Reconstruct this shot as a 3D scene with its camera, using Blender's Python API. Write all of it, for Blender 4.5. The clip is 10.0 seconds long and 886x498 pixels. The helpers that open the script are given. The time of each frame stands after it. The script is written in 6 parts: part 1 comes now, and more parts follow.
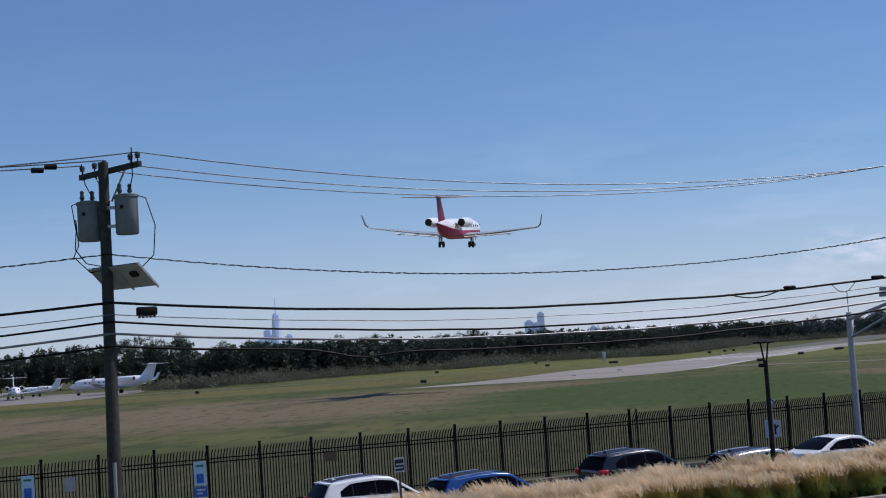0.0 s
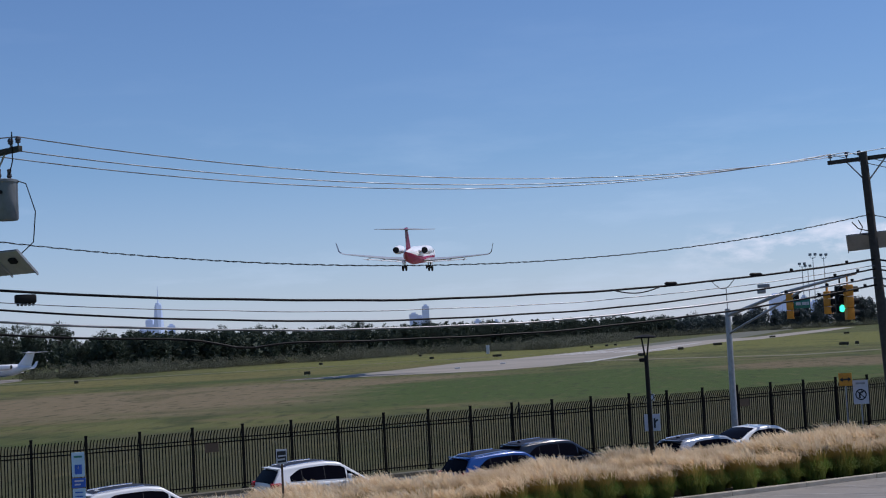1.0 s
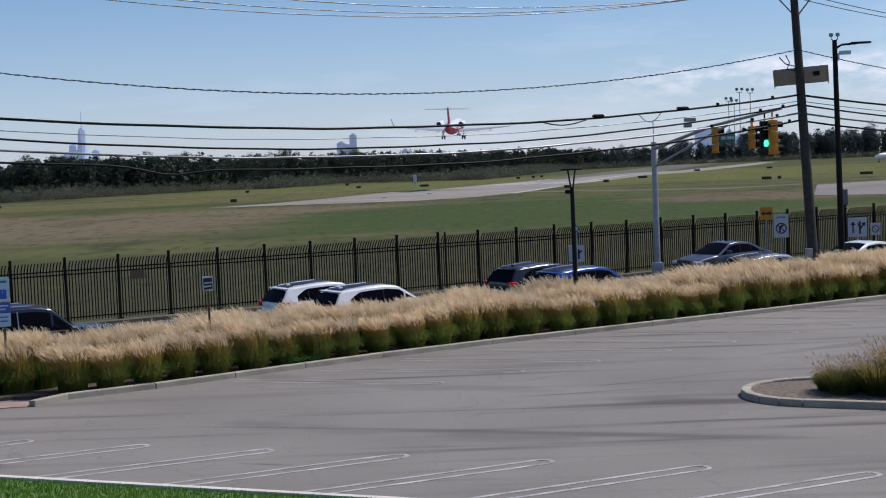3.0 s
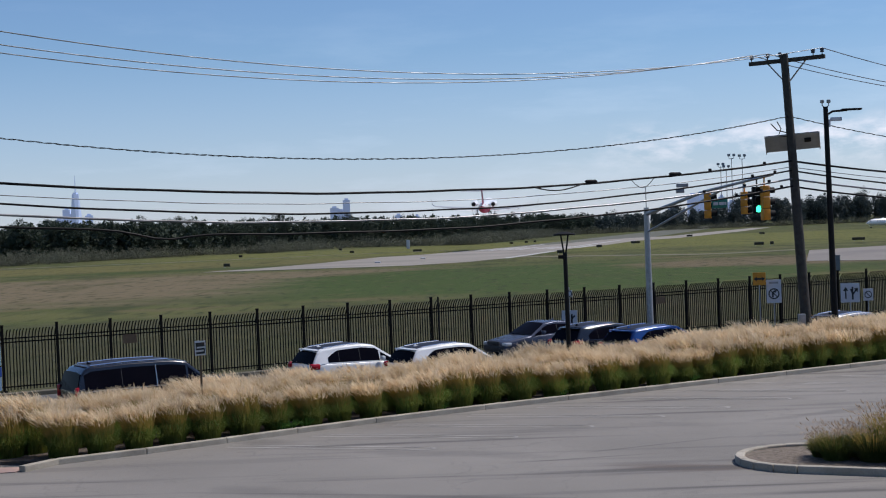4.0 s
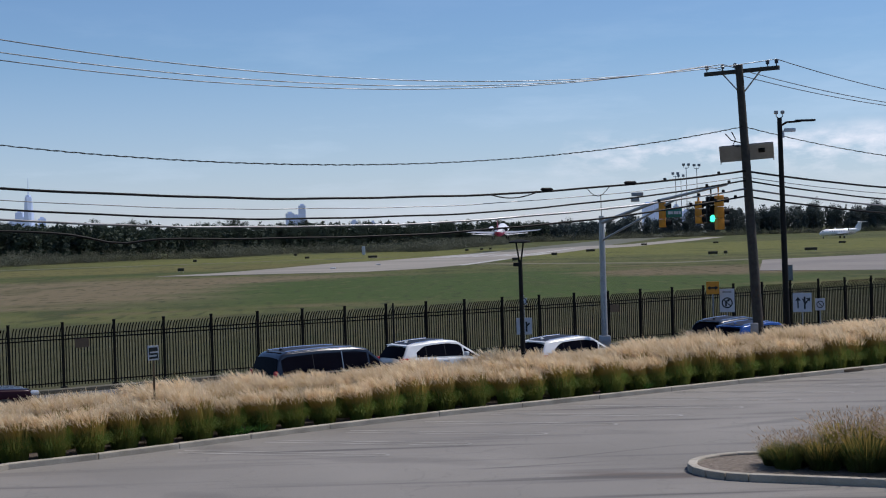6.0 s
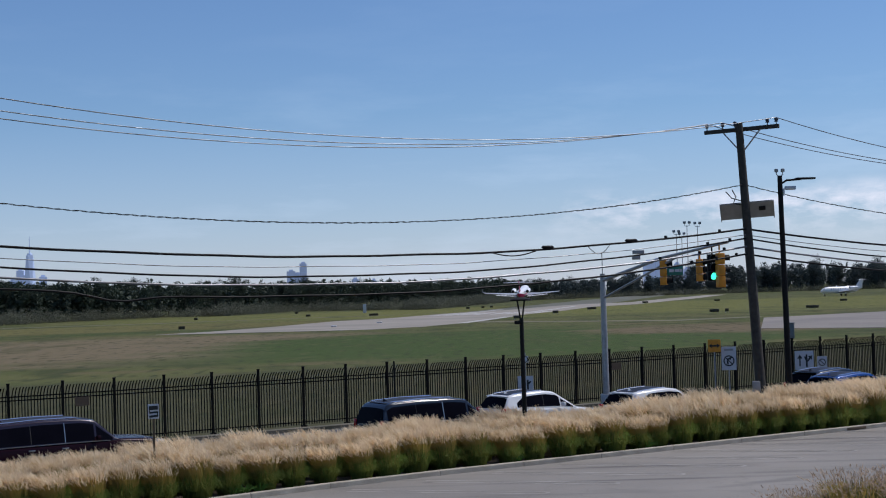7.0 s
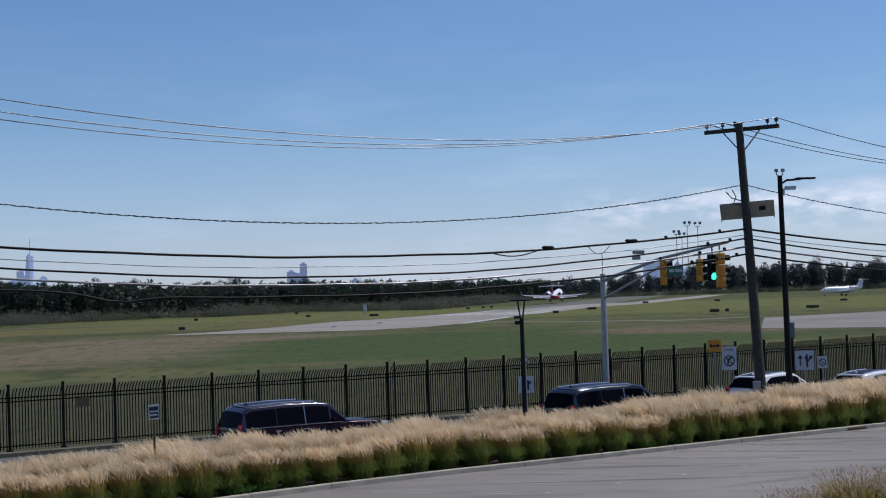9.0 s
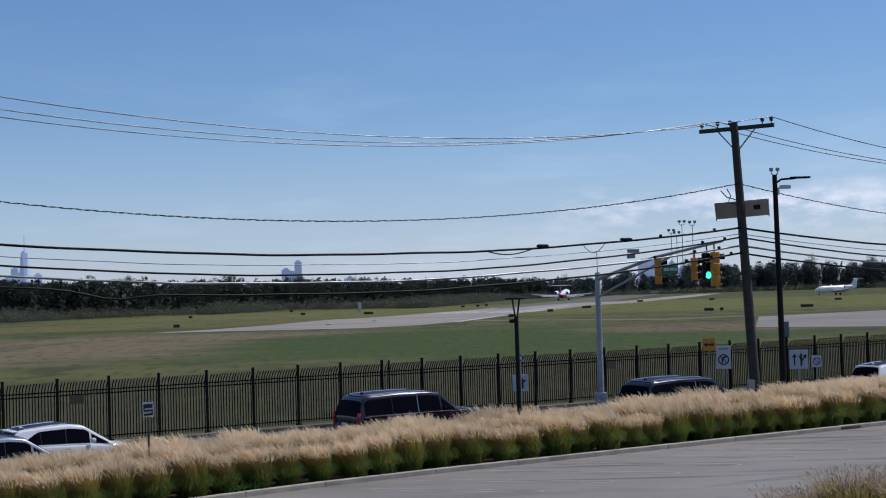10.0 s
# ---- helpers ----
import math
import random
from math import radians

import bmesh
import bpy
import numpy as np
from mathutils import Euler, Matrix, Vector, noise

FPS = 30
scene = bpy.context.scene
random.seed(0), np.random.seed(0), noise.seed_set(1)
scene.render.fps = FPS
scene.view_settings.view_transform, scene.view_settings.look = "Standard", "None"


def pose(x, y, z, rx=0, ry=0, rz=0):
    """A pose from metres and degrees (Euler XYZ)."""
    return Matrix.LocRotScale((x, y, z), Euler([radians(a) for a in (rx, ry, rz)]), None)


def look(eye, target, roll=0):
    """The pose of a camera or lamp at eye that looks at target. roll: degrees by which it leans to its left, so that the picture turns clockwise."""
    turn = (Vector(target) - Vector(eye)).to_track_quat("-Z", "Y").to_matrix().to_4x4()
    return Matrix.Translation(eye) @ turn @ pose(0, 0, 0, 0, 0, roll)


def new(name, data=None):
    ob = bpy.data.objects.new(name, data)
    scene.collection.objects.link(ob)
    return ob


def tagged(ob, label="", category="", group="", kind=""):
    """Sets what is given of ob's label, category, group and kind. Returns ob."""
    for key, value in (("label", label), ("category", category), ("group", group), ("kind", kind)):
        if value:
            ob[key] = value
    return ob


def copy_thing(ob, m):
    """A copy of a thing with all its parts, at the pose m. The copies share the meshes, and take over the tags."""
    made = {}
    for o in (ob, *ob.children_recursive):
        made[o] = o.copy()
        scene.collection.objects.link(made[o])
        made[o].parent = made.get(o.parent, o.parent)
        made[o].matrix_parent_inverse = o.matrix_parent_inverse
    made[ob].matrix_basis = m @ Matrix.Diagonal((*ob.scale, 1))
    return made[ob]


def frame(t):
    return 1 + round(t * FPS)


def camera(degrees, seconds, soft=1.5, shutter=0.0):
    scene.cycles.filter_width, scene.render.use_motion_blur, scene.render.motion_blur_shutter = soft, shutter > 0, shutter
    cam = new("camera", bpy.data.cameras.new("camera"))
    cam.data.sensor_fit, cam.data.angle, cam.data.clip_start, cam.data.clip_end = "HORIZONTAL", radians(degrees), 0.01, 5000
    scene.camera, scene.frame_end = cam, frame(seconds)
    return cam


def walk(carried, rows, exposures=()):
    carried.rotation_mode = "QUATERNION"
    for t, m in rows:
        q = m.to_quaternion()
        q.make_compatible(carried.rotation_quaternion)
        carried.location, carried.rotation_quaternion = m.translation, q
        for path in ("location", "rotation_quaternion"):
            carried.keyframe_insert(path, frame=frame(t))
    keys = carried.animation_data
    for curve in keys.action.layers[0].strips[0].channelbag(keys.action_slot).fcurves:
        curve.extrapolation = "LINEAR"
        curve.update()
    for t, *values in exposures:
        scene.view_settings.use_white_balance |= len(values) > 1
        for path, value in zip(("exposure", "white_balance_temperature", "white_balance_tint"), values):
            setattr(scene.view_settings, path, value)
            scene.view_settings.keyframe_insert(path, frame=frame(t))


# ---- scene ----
# Camera: stands on a grass bank, turned by hand
cam = camera(33.0, 10.0, soft=1.1)
EYE = (0.0, 0.0, 5.4)
TURNS = [
    (0.0, 93.972, 3.646, 9.065), (0.2, 93.70, 3.55, 7.15), (0.5, 93.525, 3.415, 5.288), (1.0, 93.417, 3.057, 4.644),
    (1.5, 92.139, 2.664, 4.256), (1.8, 89.153, 2.45, 3.727), (2.0, 87.203, 2.40, 3.377), (2.2, 86.177, 2.34, 2.88),
    (3.3, 87.767, 2.33, 1.788), (3.5, 88.747, 2.32, 1.769), (4.0, 89.25, 2.193, 1.601), (4.5, 89.103, 1.971, 1.297),
    (5.0, 89.03, 1.758, 0.264), (5.5, 88.96, 1.70, -0.031), (6.0, 89.448, 1.667, -0.1), (6.2, 90.39, 1.654, -0.113),
    (7.3, 91.70, 1.70, -0.05), (7.5, 91.705, 1.714, -0.114), (8.0, 91.686, 1.79, -0.093), (8.5, 91.658, 1.82, -0.048), (9.0, 91.681, 1.76, -0.05),
    (9.5, 91.642, 1.72, -0.174), (10.0, 91.606, 1.62, -0.252)]
walk(cam, [(t, pose(*EYE, rx, ry, rz)) for t, rx, ry, rz in TURNS],
     [(0, -0.11, 6330, 15), (1.0, -0.11, 6330, 15), (1.5, -0.18, 6420, 16), (2.0, 0.0, 6640, 16), (3.3, 0.03, 6640, 13), (6.0, -0.01, 6620, 12), (7.3, -0.10, 6380, 13), (10, -0.10, 6360, 13)])

# World: clear noon sky with thin cloud low down, one sun high ahead
SUN_AZ, SUN_EL = radians(70), radians(57)
world = bpy.data.worlds.new("world")
scene.world = world
world.use_nodes = True
wn, wl = world.node_tree.nodes, world.node_tree.links
wn.clear()
w_out = wn.new("ShaderNodeOutputWorld")
w_bg = wn.new("ShaderNodeBackground")
w_bg.inputs["Strength"].default_value = 0.082
w_sky = wn.new("ShaderNodeTexSky")
w_sky.sky_type, w_sky.sun_disc = "NISHITA", False
w_sky.sun_elevation, w_sky.sun_rotation = SUN_EL, SUN_AZ
w_sky.air_density, w_sky.dust_density, w_sky.ozone_density = 1.0, 0.1, 3.0
w_co = wn.new("ShaderNodeTexCoord")
w_map = wn.new("ShaderNodeMapping")
w_map.inputs["Scale"].default_value = (3.0, 3.0, 16.0)
w_noise = wn.new("ShaderNodeTexNoise")
w_noise.inputs["Scale"].default_value, w_noise.inputs["Detail"].default_value, w_noise.inputs["Roughness"].default_value = 1.6, 7, 0.62
w_ramp = wn.new("ShaderNodeValToRGB")
w_ramp.color_ramp.elements[0].position, w_ramp.color_ramp.elements[1].position = 0.54, 0.78
w_sep = wn.new("ShaderNodeSeparateXYZ")
w_low = wn.new("ShaderNodeMapRange")
w_low.inputs["From Min"].default_value, w_low.inputs["From Max"].default_value = 0.16, 0.02
w_low.inputs["To Min"].default_value, w_low.inputs["To Max"].default_value = 0.03, 0.26
w_mul = wn.new("ShaderNodeMath")
w_mul.operation = "MULTIPLY"
w_mix = wn.new("ShaderNodeMix")
w_mix.data_type = "RGBA"
w_mix.inputs["B"].default_value = (13.5, 13.2, 12.6, 1)
w_tint = wn.new("ShaderNodeMix")
w_tint.data_type, w_tint.blend_type = "RGBA", "MULTIPLY"
w_tint.inputs["Factor"].default_value = 1.0
w_tint.inputs["B"].default_value = (0.82, 1.0, 1.24, 1)
wl.new(w_co.outputs["Generated"], w_map.inputs["Vector"])
wl.new(w_map.outputs["Vector"], w_noise.inputs["Vector"])
wl.new(w_noise.outputs["Fac"], w_ramp.inputs["Fac"])
wl.new(w_co.outputs["Generated"], w_sep.inputs["Vector"])
wl.new(w_sep.outputs["Z"], w_low.inputs["Value"])
wl.new(w_ramp.outputs["Color"], w_mul.inputs[0])
wl.new(w_low.outputs["Result"], w_mul.inputs[1])
wl.new(w_mul.outputs[0], w_mix.inputs["Factor"])
wl.new(w_sky.outputs["Color"], w_mix.inputs["A"])
w_pale = wn.new("ShaderNodeMix")           # pale air low over the horizon
w_pale.data_type = "RGBA"
w_pale.inputs["B"].default_value = (9.3, 7.9, 10.2, 1)
w_rim = wn.new("ShaderNodeMapRange")
w_rim.inputs["From Min"].default_value, w_rim.inputs["From Max"].default_value = 0.12, 0.0
w_rim.inputs["To Min"].default_value, w_rim.inputs["To Max"].default_value = 0.0, 0.30
wl.new(w_sep.outputs["Z"], w_rim.inputs["Value"])
wl.new(w_rim.outputs["Result"], w_pale.inputs["Factor"])
wl.new(w_mix.outputs["Result"], w_pale.inputs["A"])
c_map = wn.new("ShaderNodeMapping")        # heaped cloud low in the north-east
c_map.inputs["Scale"].default_value = (11.0, 11.0, 30.0)
c_noise = wn.new("ShaderNodeTexNoise")
c_noise.inputs["Scale"].default_value, c_noise.inputs["Detail"].default_value, c_noise.inputs["Roughness"].default_value = 1.5, 7, 0.6
c_ramp = wn.new("ShaderNodeMapRange")
c_ramp.inputs["From Min"].default_value, c_ramp.inputs["From Max"].default_value = 0.47, 0.68
c_east = wn.new("ShaderNodeMapRange")
c_east.interpolation_type = "SMOOTHSTEP"
c_east.inputs["From Min"].default_value, c_east.inputs["From Max"].default_value = 0.02, 0.16
c_band = wn.new("ShaderNodeMapRange")
c_band.interpolation_type = "SMOOTHSTEP"
c_band.inputs["From Min"].default_value, c_band.inputs["From Max"].default_value = 0.072, 0.048
c_base = wn.new("ShaderNodeMapRange")
c_base.interpolation_type = "SMOOTHSTEP"
c_base.inputs["From Min"].default_value, c_base.inputs["From Max"].default_value, c_base.inputs["To Max"].default_value = 0.02, 0.055, 0.9
wl.new(w_co.outputs["Generated"], c_map.inputs["Vector"])
wl.new(c_map.outputs["Vector"], c_noise.inputs["Vector"])
wl.new(c_noise.outputs["Fac"], c_ramp.inputs["Value"])
wl.new(w_sep.outputs["X"], c_east.inputs["Value"])
wl.new(w_sep.outputs["Z"], c_band.inputs["Value"])
wl.new(w_sep.outputs["Z"], c_base.inputs["Value"])
c_fac = c_ramp.outputs["Result"]
for c_node in (c_east, c_band, c_base):
    c_mul = wn.new("ShaderNodeMath")
    c_mul.operation = "MULTIPLY"
    wl.new(c_fac, c_mul.inputs[0])
    wl.new(c_node.outputs["Result"], c_mul.inputs[1])
    c_fac = c_mul.outputs[0]
w_heap = wn.new("ShaderNodeMix")
w_heap.data_type = "RGBA"
w_heap.inputs["B"].default_value = (15.5, 12.6, 11.2, 1)
wl.new(c_fac, w_heap.inputs["Factor"])
wl.new(w_pale.outputs["Result"], w_heap.inputs["A"])
wl.new(w_heap.outputs["Result"], w_tint.inputs["A"])
wl.new(w_tint.outputs["Result"], w_bg.inputs["Color"])
wl.new(w_bg.outputs["Background"], w_out.inputs["Surface"])
sun = new("sun", bpy.data.lights.new("sun", "SUN"))
sun.data.energy, sun.data.angle, sun.data.color = 3.9, radians(0.53), (1.0, 0.965, 0.92)
sun.matrix_world = look((0, 0, 60), (-math.sin(SUN_AZ) * math.cos(SUN_EL), -math.cos(SUN_AZ) * math.cos(SUN_EL), 60 - math.sin(SUN_EL)))


# ---- materials ----
def mat(name, color, rough=0.6, metal=0.0, second=None, scale=3.0, amount=0.5, bump=0.0, fine=40.0, coat=0.0, vary=0.0, space="Object", glow=0.0, spec=0.5):
    """A surface of two tones mixed by noise at two scales, with fine relief."""
    m = bpy.data.materials.new(name)
    m.use_nodes = True
    n, l = m.node_tree.nodes, m.node_tree.links
    b = n["Principled BSDF"]
    b.inputs["Roughness"].default_value, b.inputs["Metallic"].default_value, b.inputs["Coat Weight"].default_value = rough, metal, coat
    b.inputs["Specular IOR Level"].default_value = spec
    if second is None:
        second = tuple(c * 0.72 for c in color)
    if space == "World":
        co = n.new("ShaderNodeNewGeometry").outputs["Position"]
    else:
        co = n.new("ShaderNodeTexCoord").outputs["Object"]
    big, small = n.new("ShaderNodeTexNoise"), n.new("ShaderNodeTexNoise")
    big.inputs["Scale"].default_value, small.inputs["Scale"].default_value = scale, fine
    big.inputs["Detail"].default_value, small.inputs["Detail"].default_value = 5, 4
    add = n.new("ShaderNodeMath")
    add.operation = "MULTIPLY_ADD"
    add.inputs[1].default_value = 0.35
    ramp = n.new("ShaderNodeMapRange")
    ramp.inputs["From Min"].default_value, ramp.inputs["From Max"].default_value = 0.45, 0.9
    ramp.inputs["To Max"].default_value = amount
    mix = n.new("ShaderNodeMix")
    mix.data_type = "RGBA"
    mix.inputs["A"].default_value, mix.inputs["B"].default_value = (*color, 1), (*second, 1)
    l.new(co, big.inputs["Vector"]), l.new(co, small.inputs["Vector"])
    l.new(small.outputs["Fac"], add.inputs[0]), l.new(big.outputs["Fac"], add.inputs[2])
    l.new(add.outputs[0], ramp.inputs["Value"]), l.new(ramp.outputs["Result"], mix.inputs["Factor"])
    col = mix.outputs["Result"]
    if vary:
        info, hsv, rng = n.new("ShaderNodeObjectInfo"), n.new("ShaderNodeHueSaturation"), n.new("ShaderNodeMapRange")
        rng.inputs["To Min"].default_value, rng.inputs["To Max"].default_value = 1 - vary, 1 + vary
        l.new(info.outputs["Random"], rng.inputs["Value"]), l.new(rng.outputs["Result"], hsv.inputs["Value"])
        l.new(col, hsv.inputs["Color"])
        col = hsv.outputs["Color"]
    l.new(col, b.inputs["Base Color"])
    if bump:
        bp = n.new("ShaderNodeBump")
        bp.inputs["Strength"].default_value, bp.inputs["Distance"].default_value = bump, 0.02
        l.new(small.outputs["Fac"], bp.inputs["Height"]), l.new(bp.outputs["Normal"], b.inputs["Normal"])
    if glow:
        b.inputs["Emission Color"].default_value, b.inputs["Emission Strength"].default_value = (*color, 1), glow
    return m


def leafy(name, color, second, scale, vary=0.2, through_light=0.35):
    """Thin leaves: diffuse with light coming through."""
    m = mat(name, color, 0.6, 0, second, scale, 1.0, 0, scale * 8, vary=vary, spec=0.15)
    n, l = m.node_tree.nodes, m.node_tree.links
    b = n["Principled BSDF"]
    src = b.inputs["Base Color"].links[0].from_socket
    tr, mx = n.new("ShaderNodeBsdfTranslucent"), n.new("ShaderNodeMixShader")
    mx.inputs[0].default_value = through_light
    l.new(src, tr.inputs["Color"])
    l.new(b.outputs[0], mx.inputs[1]), l.new(tr.outputs[0], mx.inputs[2])
    l.new(mx.outputs[0], n["Material Output"].inputs["Surface"])
    return m


def field_grass():
    """Airfield turf: green, olive and dry brown drifts, drawn out along the mowing."""
    m = bpy.data.materials.new("field_grass")
    m.use_nodes = True
    n, l = m.node_tree.nodes, m.node_tree.links
    b = n["Principled BSDF"]
    b.inputs["Roughness"].default_value = 0.9
    b.inputs["Specular IOR Level"].default_value = 0.1
    pos = n.new("ShaderNodeNewGeometry").outputs["Position"]

    def noise(sx, sy, detail, turn=8):
        mp, t = n.new("ShaderNodeMapping"), n.new("ShaderNodeTexNoise")
        mp.inputs["Rotation"].default_value = (0, 0, radians(turn))
        mp.inputs["Scale"].default_value = (sx, sy, 1)
        t.inputs["Scale"].default_value, t.inputs["Detail"].default_value = 1.0, detail
        l.new(pos, mp.inputs["Vector"]), l.new(mp.outputs["Vector"], t.inputs["Vector"])
        return t.outputs["Fac"]

    def mixed(fac, lo, hi, a, bb):
        r, x = n.new("ShaderNodeMapRange"), n.new("ShaderNodeMix")
        r.inputs["From Min"].default_value, r.inputs["From Max"].default_value = lo, hi
        r.interpolation_type = "SMOOTHSTEP"
        x.data_type = "RGBA"
        l.new(fac, r.inputs["Value"]), l.new(r.outputs["Result"], x.inputs["Factor"])
        for sock, v in (("A", a), ("B", bb)):
            if isinstance(v, tuple):
                x.inputs[sock].default_value = (*v, 1)
            else:
                l.new(v, x.inputs[sock])
        return x.outputs["Result"]

    def patch(x, y, rx, ry, turn=0):
        """1 inside an oval patch of ground, falling to 0 at its rim."""
        mp, g, add = n.new("ShaderNodeMapping"), n.new("ShaderNodeTexGradient"), n.new("ShaderNodeMath")
        mp.vector_type = "TEXTURE"
        mp.inputs["Location"].default_value, mp.inputs["Scale"].default_value = (x, y, 0), (rx, ry, 1)
        mp.inputs["Rotation"].default_value = (0, 0, radians(turn))
        g.gradient_type = "SPHERICAL"
        add.operation = "MULTIPLY_ADD"
        add.inputs[1].default_value = 0.55
        l.new(pos, mp.inputs["Vector"]), l.new(mp.outputs["Vector"], g.inputs["Vector"])
        l.new(rough_edge, add.inputs[0]), l.new(g.outputs["Fac"], add.inputs[2])
        return add.outputs[0]

    rough_edge = noise(0.03, 0.09, 6)
    c = mixed(noise(0.012, 0.05, 5), 0.35, 0.65, (0.050, 0.068, 0.020), (0.096, 0.098, 0.036))
    c = mixed(noise(0.16, 0.055, 9, 6), 0.48, 0.66, c, (0.046, 0.054, 0.020))
    c = mixed(noise(0.05, 0.11, 8, 14), 0.52, 0.66, c, (0.108, 0.092, 0.045))
    c = mixed(patch(70, 420, 230, 160, 0), 0.40, 0.70, c, (0.118, 0.120, 0.036))
    c = mixed(patch(-48, 178, 84, 66, 6), 0.42, 0.74, c, (0.140, 0.112, 0.068))
    c = mixed(patch(6, 168, 46, 66, -8), 0.42, 0.72, c, (0.047, 0.071, 0.019))
    c = mixed(patch(-128, 262, 56, 40, 30), 0.42, 0.72, c, (0.046, 0.062, 0.020))
    c = mixed(patch(38, 108, 50, 30, 33), 0.42, 0.72, c, (0.098, 0.088, 0.046))
    c = mixed(patch(40, 190, 34, 30, 15), 0.45, 0.75, c, (0.125, 0.098, 0.058))
    c = mixed(patch(-95, 300, 120, 55, 10), 0.45, 0.75, c, (0.115, 0.105, 0.038))
    c = mixed(patch(-10, 84, 110, 30, 33), 0.36, 0.66, c, (0.056, 0.056, 0.028))
    c = mixed(noise(0.10, 0.035, 9, 4), 0.52, 0.78, c, (0.050, 0.058, 0.022))
    c = mixed(noise(0.65, 0.16, 10, -10), 0.52, 0.90, c, (0.112, 0.098, 0.048))
    c = mixed(noise(0.9, 0.22, 10, 7), 0.51, 0.74, c, (0.033, 0.040, 0.016))
    l.new(c, b.inputs["Base Color"])
    bp = n.new("ShaderNodeBump")
    bp.inputs["Strength"].default_value, bp.inputs["Distance"].default_value = 0.6, 0.12
    l.new(noise(3.0, 5.0, 4), bp.inputs["Height"]), l.new(bp.outputs["Normal"], b.inputs["Normal"])
    return m


def worn_asphalt():
    """Car park asphalt: pale wheel-polished drifts, dark drips and sweeping tyre arcs, fine cracks."""
    m = mat("car_park_asphalt", (0.224, 0.207, 0.186), 0.85, 0, (0.158, 0.146, 0.130), 0.16, 1.0, 0.5, 30, space="World")
    n, l = m.node_tree.nodes, m.node_tree.links
    b = n["Principled BSDF"]
    base = b.inputs["Base Color"].links[0].from_socket
    pos = n.new("ShaderNodeNewGeometry").outputs["Position"]

    def darken(src, fac, lo, hi, by, detail_col):
        r, x = n.new("ShaderNodeMapRange"), n.new("ShaderNodeMix")
        r.inputs["From Min"].default_value, r.inputs["From Max"].default_value, r.inputs["To Max"].default_value = lo, hi, by
        x.data_type = "RGBA"
        x.inputs["B"].default_value = (*detail_col, 1)
        l.new(fac, r.inputs["Value"]), l.new(r.outputs["Result"], x.inputs["Factor"]), l.new(src, x.inputs["A"])
        return x.outputs["Result"]

    # long drifts along the aisle
    mp, t = n.new("ShaderNodeMapping"), n.new("ShaderNodeTexNoise")
    mp.inputs["Rotation"].default_value, mp.inputs["Scale"].default_value = (0, 0, radians(12)), (0.10, 1.3, 1)
    t.inputs["Scale"].default_value, t.inputs["Detail"].default_value = 1.0, 7
    l.new(pos, mp.inputs["Vector"]), l.new(mp.outputs["Vector"], t.inputs["Vector"])
    c = darken(base, t.outputs["Fac"], 0.54, 0.72, 0.75, (0.090, 0.084, 0.080))
    # arcs left by turning tyres
    mp2, wv = n.new("ShaderNodeMapping"), n.new("ShaderNodeTexWave")
    mp2.inputs["Location"].default_value, mp2.inputs["Scale"].default_value = (-14.0, -70.0, 0), (1, 1, 0)
    wv.wave_type, wv.rings_direction = "RINGS", "Z"
    wv.inputs["Scale"].default_value, wv.inputs["Distortion"].default_value, wv.inputs["Detail"].default_value, wv.inputs["Detail Scale"].default_value = 0.055, 2.2, 5, 0.5
    l.new(pos, mp2.inputs["Vector"]), l.new(mp2.outputs["Vector"], wv.inputs["Vector"])
    gate = n.new("ShaderNodeMath")
    gate.operation = "MULTIPLY"
    t3 = n.new("ShaderNodeTexNoise")
    t3.inputs["Scale"].default_value, t3.inputs["Detail"].default_value = 0.13, 5
    l.new(pos, t3.inputs["Vector"]), l.new(wv.outputs["Fac"], gate.inputs[0]), l.new(t3.outputs["Fac"], gate.inputs[1])
    c = darken(c, gate.outputs[0], 0.50, 0.64, 0.6, (0.070, 0.064, 0.060))
    # oil stains and rusty earth washed from the island
    for x, y, rx, ry, turn, col, by in ((4.2, 32.8, 2.4, 0.7, -17, (0.085, 0.062, 0.050), 0.75), (1.3, 29.4, 7.5, 0.38, -17, (0.08, 0.074, 0.07), 0.7), (3.9, 36.2, 3.0, 0.14, 26, (0.07, 0.065, 0.06), 0.7), (2.4, 34.6, 3.4, 0.12, 12, (0.07, 0.065, 0.06), 0.6), (-4.4, 27.3, 0.9, 0.16, -17, (0.07, 0.065, 0.06), 0.6), (-4.0, 31.0, 4.0, 0.16, -14, (0.08, 0.074, 0.07), 0.7), (9.0, 41.0, 4.0, 0.5, 30, (0.09, 0.085, 0.08), 0.5)):
        mpp, g, ad = n.new("ShaderNodeMapping"), n.new("ShaderNodeTexGradient"), n.new("ShaderNodeMath")
        mpp.vector_type, g.gradient_type, ad.operation = "TEXTURE", "SPHERICAL", "MULTIPLY_ADD"
        mpp.inputs["Location"].default_value, mpp.inputs["Rotation"].default_value, mpp.inputs["Scale"].default_value = (x, y, 0), (0, 0, radians(turn)), (rx, ry, 1)
        ad.inputs[1].default_value = 1.5
        l.new(pos, mpp.inputs["Vector"]), l.new(mpp.outputs["Vector"], g.inputs["Vector"]), l.new(t.outputs["Fac"], ad.inputs[0]), l.new(g.outputs["Fac"], ad.inputs[2])
        c = darken(c, ad.outputs[0], 0.95, 1.55, by, col)
    # hair cracks
    vo = n.new("ShaderNodeTexVoronoi")
    vo.feature = "DISTANCE_TO_EDGE"
    vo.inputs["Scale"].default_value = 0.35
    nz, ad2 = n.new("ShaderNodeTexNoise"), n.new("ShaderNodeVectorMath")
